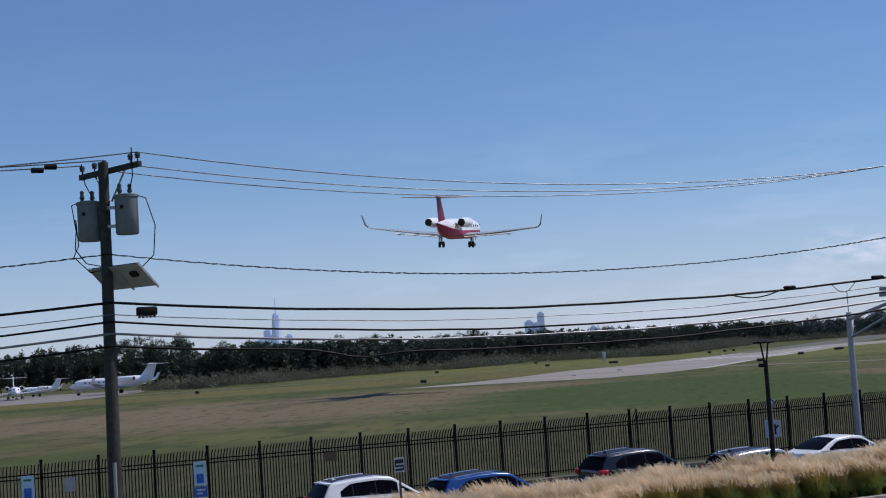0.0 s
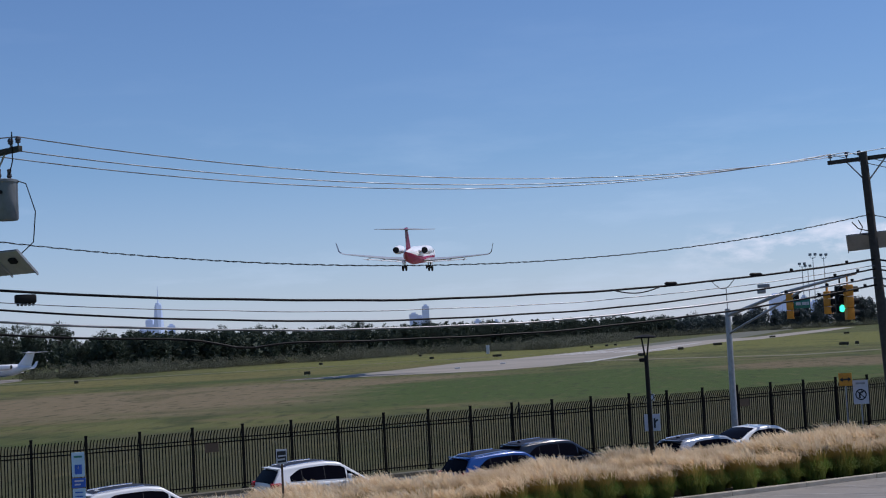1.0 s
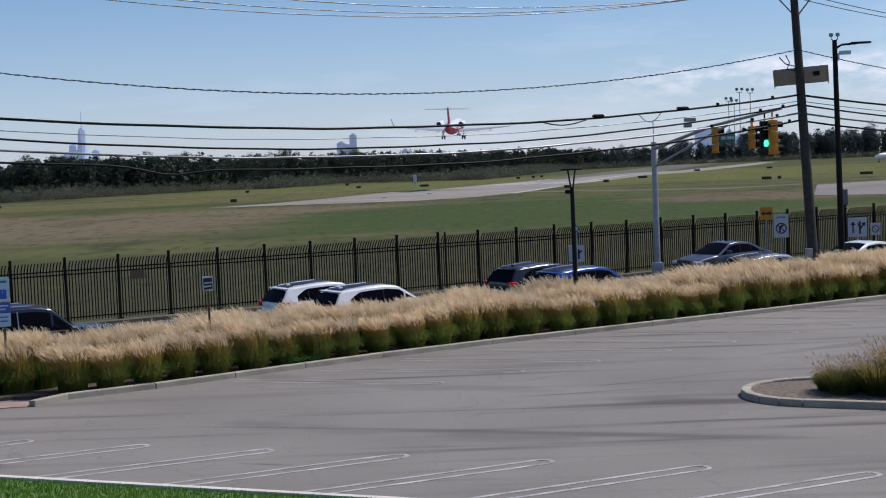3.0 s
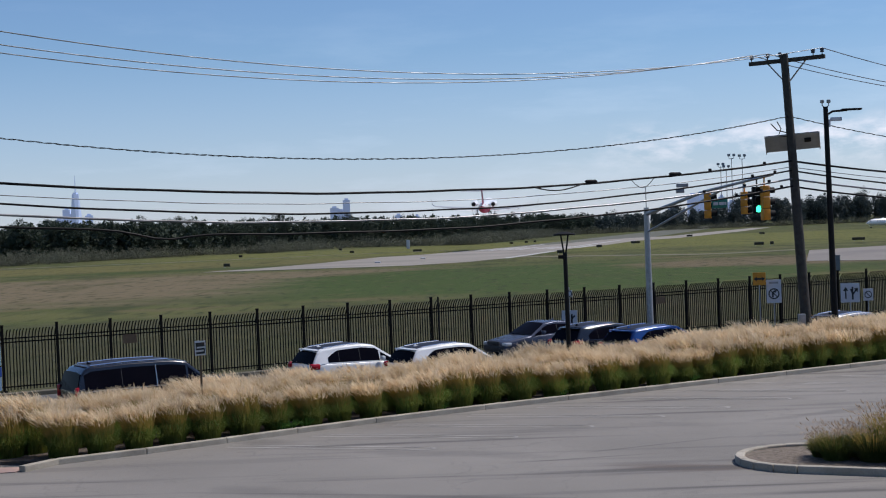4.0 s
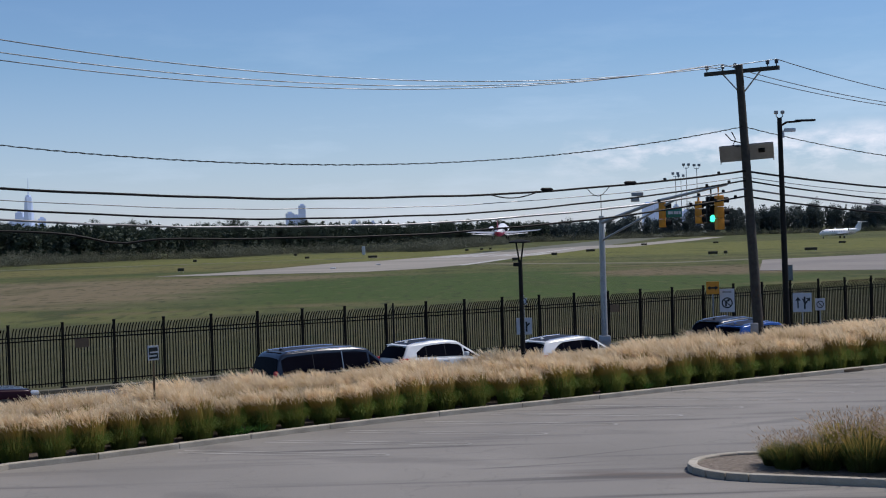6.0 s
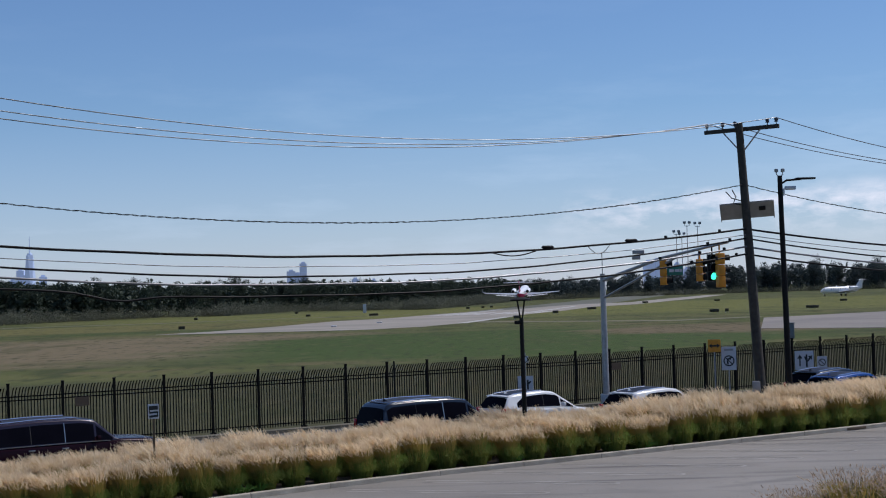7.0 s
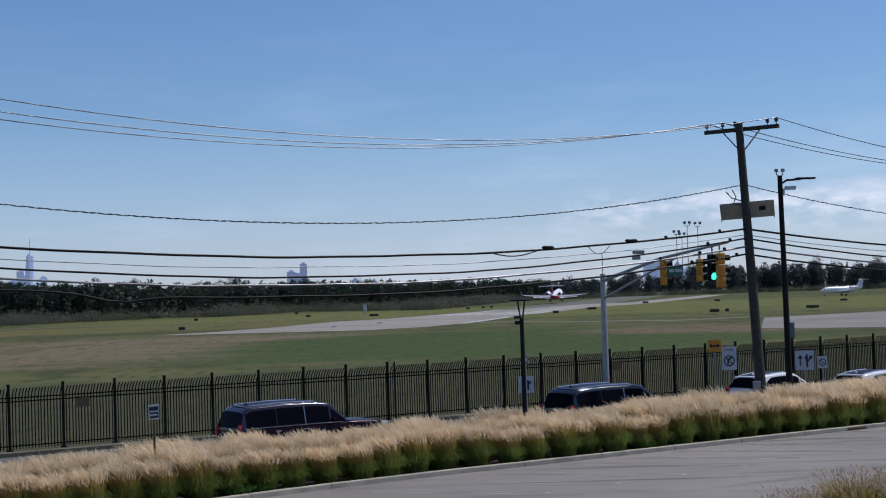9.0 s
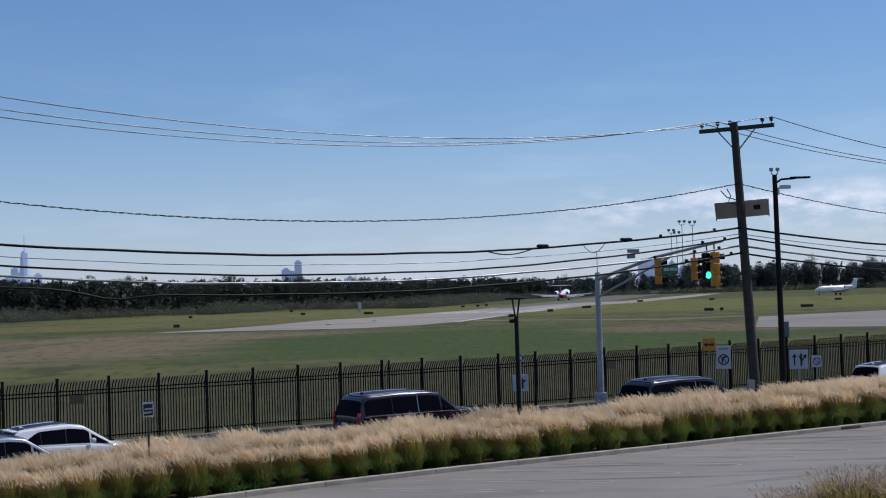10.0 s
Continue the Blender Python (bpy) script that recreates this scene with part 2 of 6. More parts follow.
    nz.inputs["Scale"].default_value, nz.inputs["Detail"].default_value = 0.9, 6
    ad2.operation = "MULTIPLY_ADD"
    ad2.inputs[1].default_value = (2.2, 2.2, 0)
    l.new(pos, nz.inputs["Vector"]), l.new(nz.outputs["Color"], ad2.inputs[0]), l.new(pos, ad2.inputs[2]), l.new(ad2.outputs[0], vo.inputs["Vector"])
    inv = n.new("ShaderNodeMath")
    inv.operation = "SUBTRACT"
    inv.inputs[0].default_value = 1.0
    l.new(vo.outputs["Distance"], inv.inputs[1])
    c = darken(c, inv.outputs[0], 0.990, 0.998, 0.22, (0.07, 0.065, 0.06))
    l.new(c, b.inputs["Base Color"])
    return m


M_FIELD = field_grass()
M_LAWN = mat("lawn_grass", (0.11, 0.21, 0.030), 0.8, 0, (0.06, 0.125, 0.018), 1.5, 1.0, 0.8, 60, space="World")
M_LOT = worn_asphalt()
M_ROAD = mat("road_asphalt", (0.12, 0.117, 0.113), 0.85, 0, (0.075, 0.073, 0.07), 0.3, 1.0, 0.5, 30, space="World")
M_RUNWAY = mat("runway_concrete", (0.285, 0.255, 0.215), 0.8, 0, (0.18, 0.16, 0.132), 0.05, 1.0, 0.2, 1.2, space="World")
M_TAXI = mat("taxiway_asphalt", (0.22, 0.195, 0.168), 0.85, 0, (0.14, 0.124, 0.112), 0.06, 1.0, 0.2, 1.0, space="World")
M_DUST = mat("dusty_concrete", (0.125, 0.112, 0.088), 0.95, 0, (0.062, 0.060, 0.038), 0.9, 1.0, 0.6, 12, space="World")
M_KERB = mat("kerb_concrete", (0.42, 0.38, 0.315), 0.85, 0, (0.26, 0.23, 0.185), 1.4, 1.0, 0.5, 25, space="World")
M_PAVER = mat("pinkish_concrete", (0.40, 0.27, 0.23), 0.85, 0, (0.27, 0.19, 0.17), 1.2, 1.0, 0.4, 25, space="World")
# shade under the grass clumps is put into this dark mulch colour
M_MULCH = mat("bark_mulch", (0.040, 0.031, 0.025), 0.95, 0, (0.13, 0.10, 0.08), 9, 0.8, 1.0, 45, space="World")
# the same mulch in its paler sunlit tone, for the open island
M_ISLEMULCH = mat("sunlit_bark_mulch", (0.085, 0.066, 0.052), 0.95, 0, (0.24, 0.195, 0.15), 9, 0.9, 1.0, 45, space="World")
M_LINE = mat("worn_white_paint", (0.52, 0.51, 0.49), 0.8, 0, (0.22, 0.21, 0.20), 2.2, 1.0, 0.3, 14, space="World")
M_PALEKERB = mat("pale_edging_concrete", (0.68, 0.64, 0.58), 0.85, 0, (0.5, 0.47, 0.42), 2.0, 1.0, 0.4, 25, space="World")
M_OLDASPHALT = mat("old_runway_asphalt", (0.105, 0.102, 0.080), 0.9, 0, (0.075, 0.080, 0.050), 0.03, 1.0, 0.2, 0.8, space="World")
M_TRACK = mat("dry_earth_track", (0.15, 0.128, 0.082), 0.95, 0, (0.085, 0.085, 0.042), 0.12, 1.0, 0.2, 1.5, space="World")
M_FADED = mat("faded_white_paint", (0.36, 0.345, 0.32), 0.85, 0, (0.19, 0.18, 0.165), 1.1, 1.0, 0.3, 14, space="World")
M_FENCE = mat("black_fence_paint", (0.006, 0.006, 0.006), 0.8, 0, (0.013, 0.012, 0.011), 4, 0.7, 0.2, 30, spec=0.08)
M_WOOD = mat("weathered_pole_wood", (0.050, 0.047, 0.042), 0.95, 0, (0.028, 0.026, 0.024), 6, 1.0, 0.8, 30)
M_STEEL = mat("galvanised_steel", (0.36, 0.37, 0.39), 0.38, 0.45, (0.25, 0.26, 0.275), 5, 1.0, 0.1, 40)
M_GREYPAINT = mat("grey_enamel", (0.30, 0.315, 0.33), 0.5, 0.1, (0.20, 0.205, 0.21), 3, 0.9, 0.1, 25)
# grey enamel darkened: the backlit side of the transformer cans put into colour
M_CAN = mat("shaded_grey_enamel", (0.17, 0.185, 0.205), 0.6, 0, (0.12, 0.13, 0.14), 3, 0.9, 0.1, 25, spec=0.2)
M_BLACKMETAL = mat("black_metal", (0.008, 0.008, 0.009), 0.7, 0.0, (0.016, 0.016, 0.016), 4, 0.7, 0.1, 30, spec=0.15)
M_CABLE = mat("black_cable", (0.005, 0.005, 0.006), 0.45, 0, (0.010, 0.010, 0.011), 2, 0.8, 0.1, 20, spec=0.10)
M_BARE = mat("bare_aluminium_wire", (0.24, 0.25, 0.27), 0.35, 0.5, (0.03, 0.03, 0.032), 1.6, 1.0)
M_CLAD = mat("steel_clad_cable", (0.26, 0.265, 0.28), 0.35, 0.4, (0.05, 0.05, 0.055), 0.8, 1.0)
M_CERAMIC = mat("dark_porcelain", (0.06, 0.055, 0.055), 0.25, 0, (0.03, 0.028, 0.03), 8, 0.6)
M_PANELBACK = mat("white_panel_back", (0.31, 0.31, 0.31), 0.6, 0, (0.21, 0.21, 0.205), 3, 0.8)
M_PANELFACE = mat("solar_cells", (0.012, 0.016, 0.04), 0.12, 0.1, (0.02, 0.025, 0.06), 8, 0.7)
M_YELLOW = mat("signal_yellow", (0.66, 0.27, 0.014), 0.5, 0, (0.48, 0.18, 0.011), 6, 0.8)
M_GREENSIGN = mat("green_sign", (0.01, 0.16, 0.12), 0.4, 0, (0.008, 0.12, 0.09), 5, 0.6)
M_GREENLIGHT = mat("green_signal_glow", (0.05, 1.0, 0.55), 0.3, glow=1.8)
M_WHITE = mat("white_sign_face", (0.54, 0.55, 0.59), 0.45, 0, (0.44, 0.45, 0.48), 4, 0.6)
M_BLACK = mat("black_sign_ink", (0.012, 0.012, 0.014), 0.5)
M_BLUE = mat("blue_sign_face", (0.02, 0.10, 0.48), 0.45, 0, (0.015, 0.075, 0.36), 5, 0.6)
M_PALEBLUE = mat("pale_blue_sign_face", (0.42, 0.58, 0.72), 0.5, 0, (0.33, 0.47, 0.60), 5, 0.6)
M_BROWNSIGN = mat("rusty_brown_sign", (0.10, 0.065, 0.035), 0.7, 0, (0.065, 0.042, 0.026), 8, 0.8)
M_BLADE = leafy("reed_grass_blades", (0.085, 0.155, 0.028), (0.23, 0.24, 0.055), 2.2, 0.25, 0.42)
M_STEM = leafy("reed_grass_stems", (0.46, 0.30, 0.10), (0.27, 0.24, 0.06), 3.0, 0.15, 0.5)
M_HEAD = leafy("rosy_seed_heads", (0.40, 0.29, 0.21), (0.50, 0.38, 0.26), 4.0, 0.1, 0.4)
M_PLUME = leafy("reed_grass_plumes", (0.92, 0.81, 0.62), (0.58, 0.42, 0.23), 3.0, 0.12, 0.5)
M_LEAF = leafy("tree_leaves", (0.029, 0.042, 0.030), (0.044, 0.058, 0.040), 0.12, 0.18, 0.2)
# same leaves, paler and bluer: distance haze painted into the colour
M_LEAFHAZE = leafy("hazed_tree_leaves", (0.046, 0.062, 0.062), (0.060, 0.078, 0.074), 0.12, 0.18, 0.2)
M_SHRUB = leafy("scrub_leaves", (0.096, 0.104, 0.072), (0.13, 0.132, 0.094), 0.3, 0.2, 0.15)
M_BARK = mat("bark", (0.06, 0.05, 0.042), 0.95, 0, (0.035, 0.03, 0.025), 3, 1.0, 0.5, 20)
# haze over the far towers is put into their pale colour and faint glow
M_TOWER = mat("hazed_tower_glass", (0.40, 0.49, 0.68), 0.8, 0, (0.34, 0.43, 0.62), 0.02, 0.8, space="World", glow=0.28, spec=0.2)
M_TOWER2 = mat("hazed_tower_masonry", (0.40, 0.48, 0.65), 0.8, 0, (0.33, 0.41, 0.58), 0.03, 0.8, space="World", glow=0.22, spec=0.2)
M_TYRE = mat("tyre_rubber", (0.018, 0.018, 0.018), 0.85, 0, (0.03, 0.03, 0.03), 9, 0.6)
M_ROOFPANEL = mat("dark_roof_panel", (0.022, 0.023, 0.034), 0.45, 0, (0.034, 0.035, 0.048), 2, 0.5, spec=0.03)
M_RAIL = mat("polished_roof_rail", (0.80, 0.81, 0.84), 0.2, 0.9, (0.7, 0.71, 0.74), 6, 0.5)
M_RIM = mat("alloy_rim", (0.42, 0.43, 0.45), 0.3, 0.9, (0.3, 0.3, 0.32), 6, 0.5)
M_GLASS = mat("dark_car_glass", (0.004, 0.004, 0.007), 0.05, 0, (0.007, 0.007, 0.012), 2, 0.5)
M_GLASS.node_tree.nodes["Principled BSDF"].inputs["Specular IOR Level"].default_value = 0.015
M_TAIL = mat("red_lamp_lens", (0.42, 0.012, 0.018), 0.15, 0, (0.26, 0.008, 0.010), 12, 0.5)
M_LAMP = mat("clear_lamp_lens", (0.62, 0.64, 0.66), 0.1, 0.3, (0.4, 0.42, 0.45), 12, 0.6)
M_PLASTIC = mat("black_trim_plastic", (0.022, 0.022, 0.023), 0.6, 0, (0.035, 0.035, 0.035), 5, 0.6)
M_JETWHITE = mat("white_aircraft_paint", (0.78, 0.78, 0.80), 0.3, 0, (0.70, 0.72, 0.74), 0.6, 0.6)
M_JETRED = mat("red_aircraft_paint", (0.52, 0.016, 0.125), 0.4, 0, (0.43, 0.013, 0.10), 0.6, 0.8, spec=0.2)
M_JETMAROON = mat("maroon_fin", (0.19, 0.004, 0.045), 0.45, 0, (0.13, 0.004, 0.035), 0.6, 0.8, spec=0.15)
M_WINGLET = mat("dark_winglet", (0.05, 0.055, 0.075), 0.45, 0, (0.08, 0.085, 0.11), 0.6, 0.6)
M_JETGREY = mat("grey_wing_paint", (0.38, 0.39, 0.41), 0.4, 0.2, (0.30, 0.31, 0.33), 0.5, 0.7)
M_JETDARK = mat("dark_exhaust_metal", (0.03, 0.03, 0.032), 0.5, 0.6, (0.05, 0.045, 0.04), 3, 0.6)
M_ORANGE = mat("airfield_sign_black", (0.02, 0.018, 0.012), 0.6, 0, (0.06, 0.045, 0.01), 2, 0.5)


def paint(name, color, metal=0.0, gloss=False):
    """Car enamel; gloss for the polished roof frame."""
    m = mat(name, color, 0.24, metal, tuple(c * 0.85 for c in color), 1.5, 0.5, spec=0.5 if gloss or max(color) > 0.2 else 0.10, coat=0.7 if gloss else 0.4 if max(color) > 0.2 else 0.06)
    m.node_tree.nodes["Principled BSDF"].inputs["Coat Roughness"].default_value = 0.13
    return m


# ---- mesh helpers ----
def mesh_of(name, verts, faces, material, smooth=False):
    me = bpy.data.meshes.new(name)
    me.from_pydata([tuple(v) for v in verts], [], [tuple(f) for f in faces])
    me.materials.append(material)
    if smooth:
        me.polygons.foreach_set("use_smooth", [True] * len(me.polygons))
        me.set_sharp_from_angle(angle=radians(38))
    me.update()
    return me


def from_bm(name, bm, material, smooth=True):
    bmesh.ops.recalc_face_normals(bm, faces=bm.faces)
    me = bpy.data.meshes.new(name)
    bm.to_mesh(me)
    bm.free()
    me.materials.append(material)
    if smooth:
        me.polygons.foreach_set("use_smooth", [True] * len(me.polygons))
        me.set_sharp_from_angle(angle=radians(38))
    return me


def part(name, me, parent, label="", m=None):
    """One mesh object under a thing or a part."""
    ob = new(name, me)
    ob.parent = parent
    if m is not None:
        ob.matrix_basis = m
    return tagged(ob, label)


def thing(name, me, m, label, category, group="", kind=""):
    ob = new(name, me)
    ob.matrix_basis = m
    return tagged(ob, label, category, group, kind)


def box(bm, cx, cy, cz, sx, sy, sz, bevel=0.0, m=None):
    r = bmesh.ops.create_cube(bm, size=1.0)
    vs = r["verts"]
    for v in vs:
        v.co = Vector((cx + v.co.x * sx, cy + v.co.y * sy, cz + v.co.z * sz))
    if bevel:
        es = list({e for v in vs for e in v.link_edges})
        out = bmesh.ops.bevel(bm, geom=es, offset=bevel, segments=2, affect="EDGES", profile=0.5)
        vs = list({v for f in out["faces"] for v in f.verts} | {v for v in vs if v.is_valid})
    if m is not None:
        for v in vs:
            v.co = m @ v.co
    return vs


def tube(bm, pts, radii, seg=8, caps=True):
    """A round bar through the points."""
    pts = [Vector(p) for p in pts]
    if not isinstance(radii, (list, tuple)):
        radii = [radii] * len(pts)
    rings = []
    for i, p in enumerate(pts):
        way = (pts[min(i + 1, len(pts) - 1)] - pts[max(i - 1, 0)]).normalized()
        q = way.to_track_quat("Z", "Y")
        rings.append([bm.verts.new(p + q @ Vector((math.cos(a) * radii[i], math.sin(a) * radii[i], 0)))
                      for a in (2 * math.pi * k / seg for k in range(seg))])
    for a, b in zip(rings, rings[1:]):
        for k in range(seg):
            bm.faces.new((a[k], a[(k + 1) % seg], b[(k + 1) % seg], b[k]))
    if caps:
        bm.faces.new(rings[0][::-1]), bm.faces.new(rings[-1])


def loft(bm, rings, closed=True, caps=True):
    vs = [[bm.verts.new(p) for p in r] for r in rings]
    k = len(vs[0])
    for a, b in zip(vs, vs[1:]):
        for i in range(k if closed else k - 1):
            bm.faces.new((a[i], a[(i + 1) % k], b[(i + 1) % k], b[i]))
    if caps and closed:
        bm.faces.new(vs[0][::-1]), bm.faces.new(vs[-1])
    return vs


def prism(bm, outline, z0, z1):
    """An upright block on a plan outline."""
    lo, hi = [bm.verts.new((x, y, z0)) for x, y in outline], [bm.verts.new((x, y, z1)) for x, y in outline]
    k = len(outline)
    for i in range(k):
        bm.faces.new((lo[i], lo[(i + 1) % k], hi[(i + 1) % k], hi[i]))
    bm.faces.new(hi), bm.faces.new(lo[::-1])


def slab(name, outline, z0, z1, material, label, category, kind="structure"):
    bm = bmesh.new()
    prism(bm, outline, z0, z1)
    return tagged(new(name, from_bm(name, bm, material, False)), label, category, "", kind)


# The road frame: s runs along the kerb, o across it towards the airfield
ORIGIN, ALONG, ACROSS = Vector((1.35, 45.66, 0)), Vector((0.8387, 0.5446, 0)), Vector((-0.5446, 0.8387, 0))
ROAD_TURN = math.degrees(math.atan2(ALONG.y, ALONG.x))


def road_at(s, o, z=0.0):
    return ORIGIN + ALONG * s + ACROSS * o + Vector((0, 0, z))


def road_pose(s, o, z=0.0, turn=0.0):
    p = road_at(s, o, z)
    return pose(p.x, p.y, p.z, 0, 0, ROAD_TURN + turn)


def strip(name, s0, s1, o0, o1, z0, z1, material, label, category):
    ps = [road_at(s0, o0), road_at(s1, o0), road_at(s1, o1), road_at(s0, o1)]
    return slab(name, [(p.x, p.y) for p in ps], z0, z1, material, label, category)


# ---- the ground ----
tagged(new("ground", mesh_of("ground", [(-4600, -4600, -0.06), (4600, -4600, -0.06), (4600, 4600, -0.06), (-4600, 4600, -0.06)], [(0, 1, 2, 3)], M_FIELD)),
       "wide mown airfield turf, green with dry brown patches", "grass field", "", "structure")
slab("car_park", [(-21.5, 31.0), (46.2, 5.1), (95, 60), (60.1, 83.8)], -0.3, 0.0, M_LOT, "worn grey asphalt car park with tyre marks", "car park")
strip("road", -160, 220, 3.35, 16.1, -0.3, -0.02, M_ROAD, "grey asphalt road of several lanes", "road")
strip("verge", -160, 220, 16.3, 17.3, -0.3, 0.06, M_DUST, "strip of dusty concrete along the fence", "pavement")
strip("kerb_far", -160, 220, 16.1, 16.298, -0.3, 0.12, M_DUST, "dusty grey concrete kerb along the road", "kerb")
strip("kerb_near", -160, 220, 3.152, 3.35, -0.3, 0.12, M_KERB, "pale concrete kerb beside the planting", "kerb")
# the kerb face of the long bed swings out towards its end
KERB_FACE = [(-60, 0.6), (-16.3, -0.5), (-15.2, -1.36), (-12.9, -1.30), (-10.6, -1.02), (-8.4, -0.72), (-5.8, -0.44), (-2.0, -0.26), (62, -0.26), (120, -0.26)]


def kerb_face(s):
    return float(np.interp(s, [k[0] for k in KERB_FACE], [k[1] for k in KERB_FACE]))


bed = [road_at(q, o + 0.15) for q, o in KERB_FACE] + [road_at(120, 3.15), road_at(-60, 3.15)]
slab("planting_bed", [(v.x, v.y) for v in bed], -0.3, 0.09, M_MULCH, "bed of brown bark mulch under tall grasses", "planting bed")


def kerb_run(name, pts, label, width=0.2, h=0.15, step=3.05):
    """A kerb of cast lengths with open joints, along the points."""
    root = tagged(new(name), label, "kerb", "", "structure")
    pts = [Vector((x, y, 0)) for x, y in pts]
    for a, b in zip(pts, pts[1:]):
        n = max(1, round((b - a).length / step))
        for i in range(n):
            p, q = a.lerp(b, i / n), a.lerp(b, (i + 1) / n)
            bm = bmesh.new()
            box(bm, 0, 0, (h - 0.25) / 2, (q - p).length - 0.006, width, h + 0.25, 0.025)
            mid = (p + q) / 2
            part("kerb_stone", from_bm("kerb_stone", bm, M_KERB, False), root,
                 m=pose(mid.x, mid.y, random.uniform(-0.002, 0.002), 0, 0, math.degrees(math.atan2(q.y - p.y, q.x - p.x))))
    return root


line = [road_at(q, o + 0.1) for q, o in KERB_FACE[2:9]]
kerb_run("car_park_kerb", [(-11.25, 35.3)] + [(v.x, v.y) for v in line], "pale concrete kerb stones edging the car park")
slab("walkway", [(-14.5, 34.6), (-11.4, 35.25), (-11.2, 35.6), (-11.3, 36.0), (-12.4, 36.0), (-20, 35.0), (-20, 33.6)], -0.3, 0.02, M_PAVER, "pinkish concrete ramp beside the bed", "walkway")

# storm drain set into the kerb
bm = bmesh.new()
box(bm, 0, 0, 0, 1.0, 0.12, 0.1, 0.01)
thing("storm_drain", from_bm("storm_drain", bm, M_BROWNSIGN), road_pose(15.9, -0.22, 0.07), "rusty iron storm drain inlet in the kerb", "drain")


# near lawn: a bank that rises to where the camera stands
def lawn():
    a, along, inward = Vector((-9.77, 26.85, 0)), Vector((0.932, -0.363, 0)), Vector((-0.363, -0.932, 0))
    verts, faces, cols = [], [], 30
    steps = [0, 0.3, 1, 2, 4, 7, 11, 15, 18, 21, 24, 30, 60]
    for j, q in enumerate(steps):
        for i in range(cols + 1):
            p = a + along * (-40 + i * 4) + inward * (q + 0.12)
            verts.append((p.x, p.y, min(3.6, 0.05 + 0.168 * q)))
    for j in range(len(steps) - 1):
        for i in range(cols):
            v = j * (cols + 1) + i
            faces.append((v, v + 1, v + cols + 2, v + cols + 1))
    tagged(new("lawn", mesh_of("lawn", verts, faces, M_LAWN, True)), "bright green mown lawn on a bank", "lawn", "", "structure")
    # short blades along the visible rim
    rng, verts, faces = np.random.default_rng(5), [], []
    for _ in range(60000):
        u, q = rng.uniform(-6, 22), rng.uniform(0.08, 8.0)
        p = a + along * u + inward * (q + 0.12)
        z, h, w = 0.05 + 0.168 * q, rng.uniform(0.04, 0.10), 0.008
        t, dx, dy = rng.uniform(0, 3.14), rng.normal(0, 0.03), rng.normal(0, 0.03)
        k = len(verts)
        verts += [(p.x - w * math.cos(t), p.y - w * math.sin(t), z), (p.x + w * math.cos(t), p.y + w * math.sin(t), z), (p.x + dx, p.y + dy, z + h)]
        faces.append((k, k + 1, k + 2))
    tagged(new("lawn_blades", mesh_of("lawn_blades", verts, faces, M_LAWNBLADE)), "short bright green lawn blades", "grass", "", "stuff")
    # flat concrete edging between lawn and asphalt
    e0, e1 = a + along * -20, a + along * 60
    w = inward * 0.15
    e0, e1 = e0 - inward * 0.04, e1 - inward * 0.04
    slab("lawn_edging", [(e0.x, e0.y), (e0.x + w.x, e0.y + w.y), (e1.x + w.x, e1.y + w.y), (e1.x, e1.y)], -0.2, 0.10, M_PALEKERB, "pale concrete edging of the lawn", "kerb")


M_LAWNBLADE = leafy("lawn_blades", (0.11, 0.22, 0.025), (0.065, 0.15, 0.016), 2.0, 0.1, 0.35)
lawn()


# parking stall lines
def ribbon(name, pts, width, material, label, z=0.006):
    bm = bmesh.new()
    pts = [Vector((x, y, 0)) for x, y in pts]
    for i, (p, q) in enumerate(zip(pts, pts[1:])):
        side = Vector((-(q - p).y, (q - p).x, 0)).normalized() * width / 2
        up = Vector((0, 0, z))
        bm.faces.new([bm.verts.new(v + up) for v in (p - side, q - side, q + side, p + side)])
    return tagged(new(name, from_bm(name, bm, material, False)), label, "parking line", "parking lines", "structure")


GRID = Vector((0.940, -0.341, 0))          # the car park's long axis
STALL, CROSS = Vector((0.892, 0.452, 0)), Vector((0.452, -0.892, 0))   # the slanting stalls
for i in range(-1, 9):                      # hairpin lines towards the lawn
    tip = Vector((-7.14, 29.65, 0)) + Vector((2.667, -0.972, 0)) * i
    side, root = CROSS * 0.19, tip - STALL * 5.0
    arc = [tip + CROSS * (0.19 * math.cos(a)) + STALL * (0.19 * math.sin(a) - 0.19) for a in np.linspace(math.pi, 0, 7)]
    pts = [root - side] + arc + [root + side]
    ribbon("stall_line", [(p.x, p.y) for p in pts], 0.10, M_LINE, "worn white hairpin stall line on asphalt")
for i in range(0, 13):                      # hairpin lines that start at the long kerb
    tip = Vector((-1.59, 36.86, 0)) + Vector((2.06, 1.53, 0)) * i
    back = tip + Vector((-0.955, 0.297, 0)) * 5.5
    side = Vector((0.297, 0.955, 0)) * 0.19
    pts = [back - side, tip - side, tip - side * 0.5 + GRID * 0.14, tip + side * 0.5 + GRID * 0.14, tip + side, back + side]
    ribbon("stall_line", [(p.x, p.y) for p in pts], 0.10, M_FADED, "faded white hairpin stall line on asphalt")

# island bed with a rounded kerb
ISLE, ISLE_TURN = Vector((7.05, 33.05, 0)), -24.0
im = pose(ISLE.x, ISLE.y, 0, 0, 0, ISLE_TURN)


def isle_outline(r, length=14.0):
    pts = [(r * math.cos(a), r * math.sin(a)) for a in np.linspace(math.pi / 2, 3 * math.pi / 2, 11)]
    pts += [(length, -r), (length, r)]
    return [tuple((im @ Vector((x, y, 0)))[:2]) for x, y in pts]


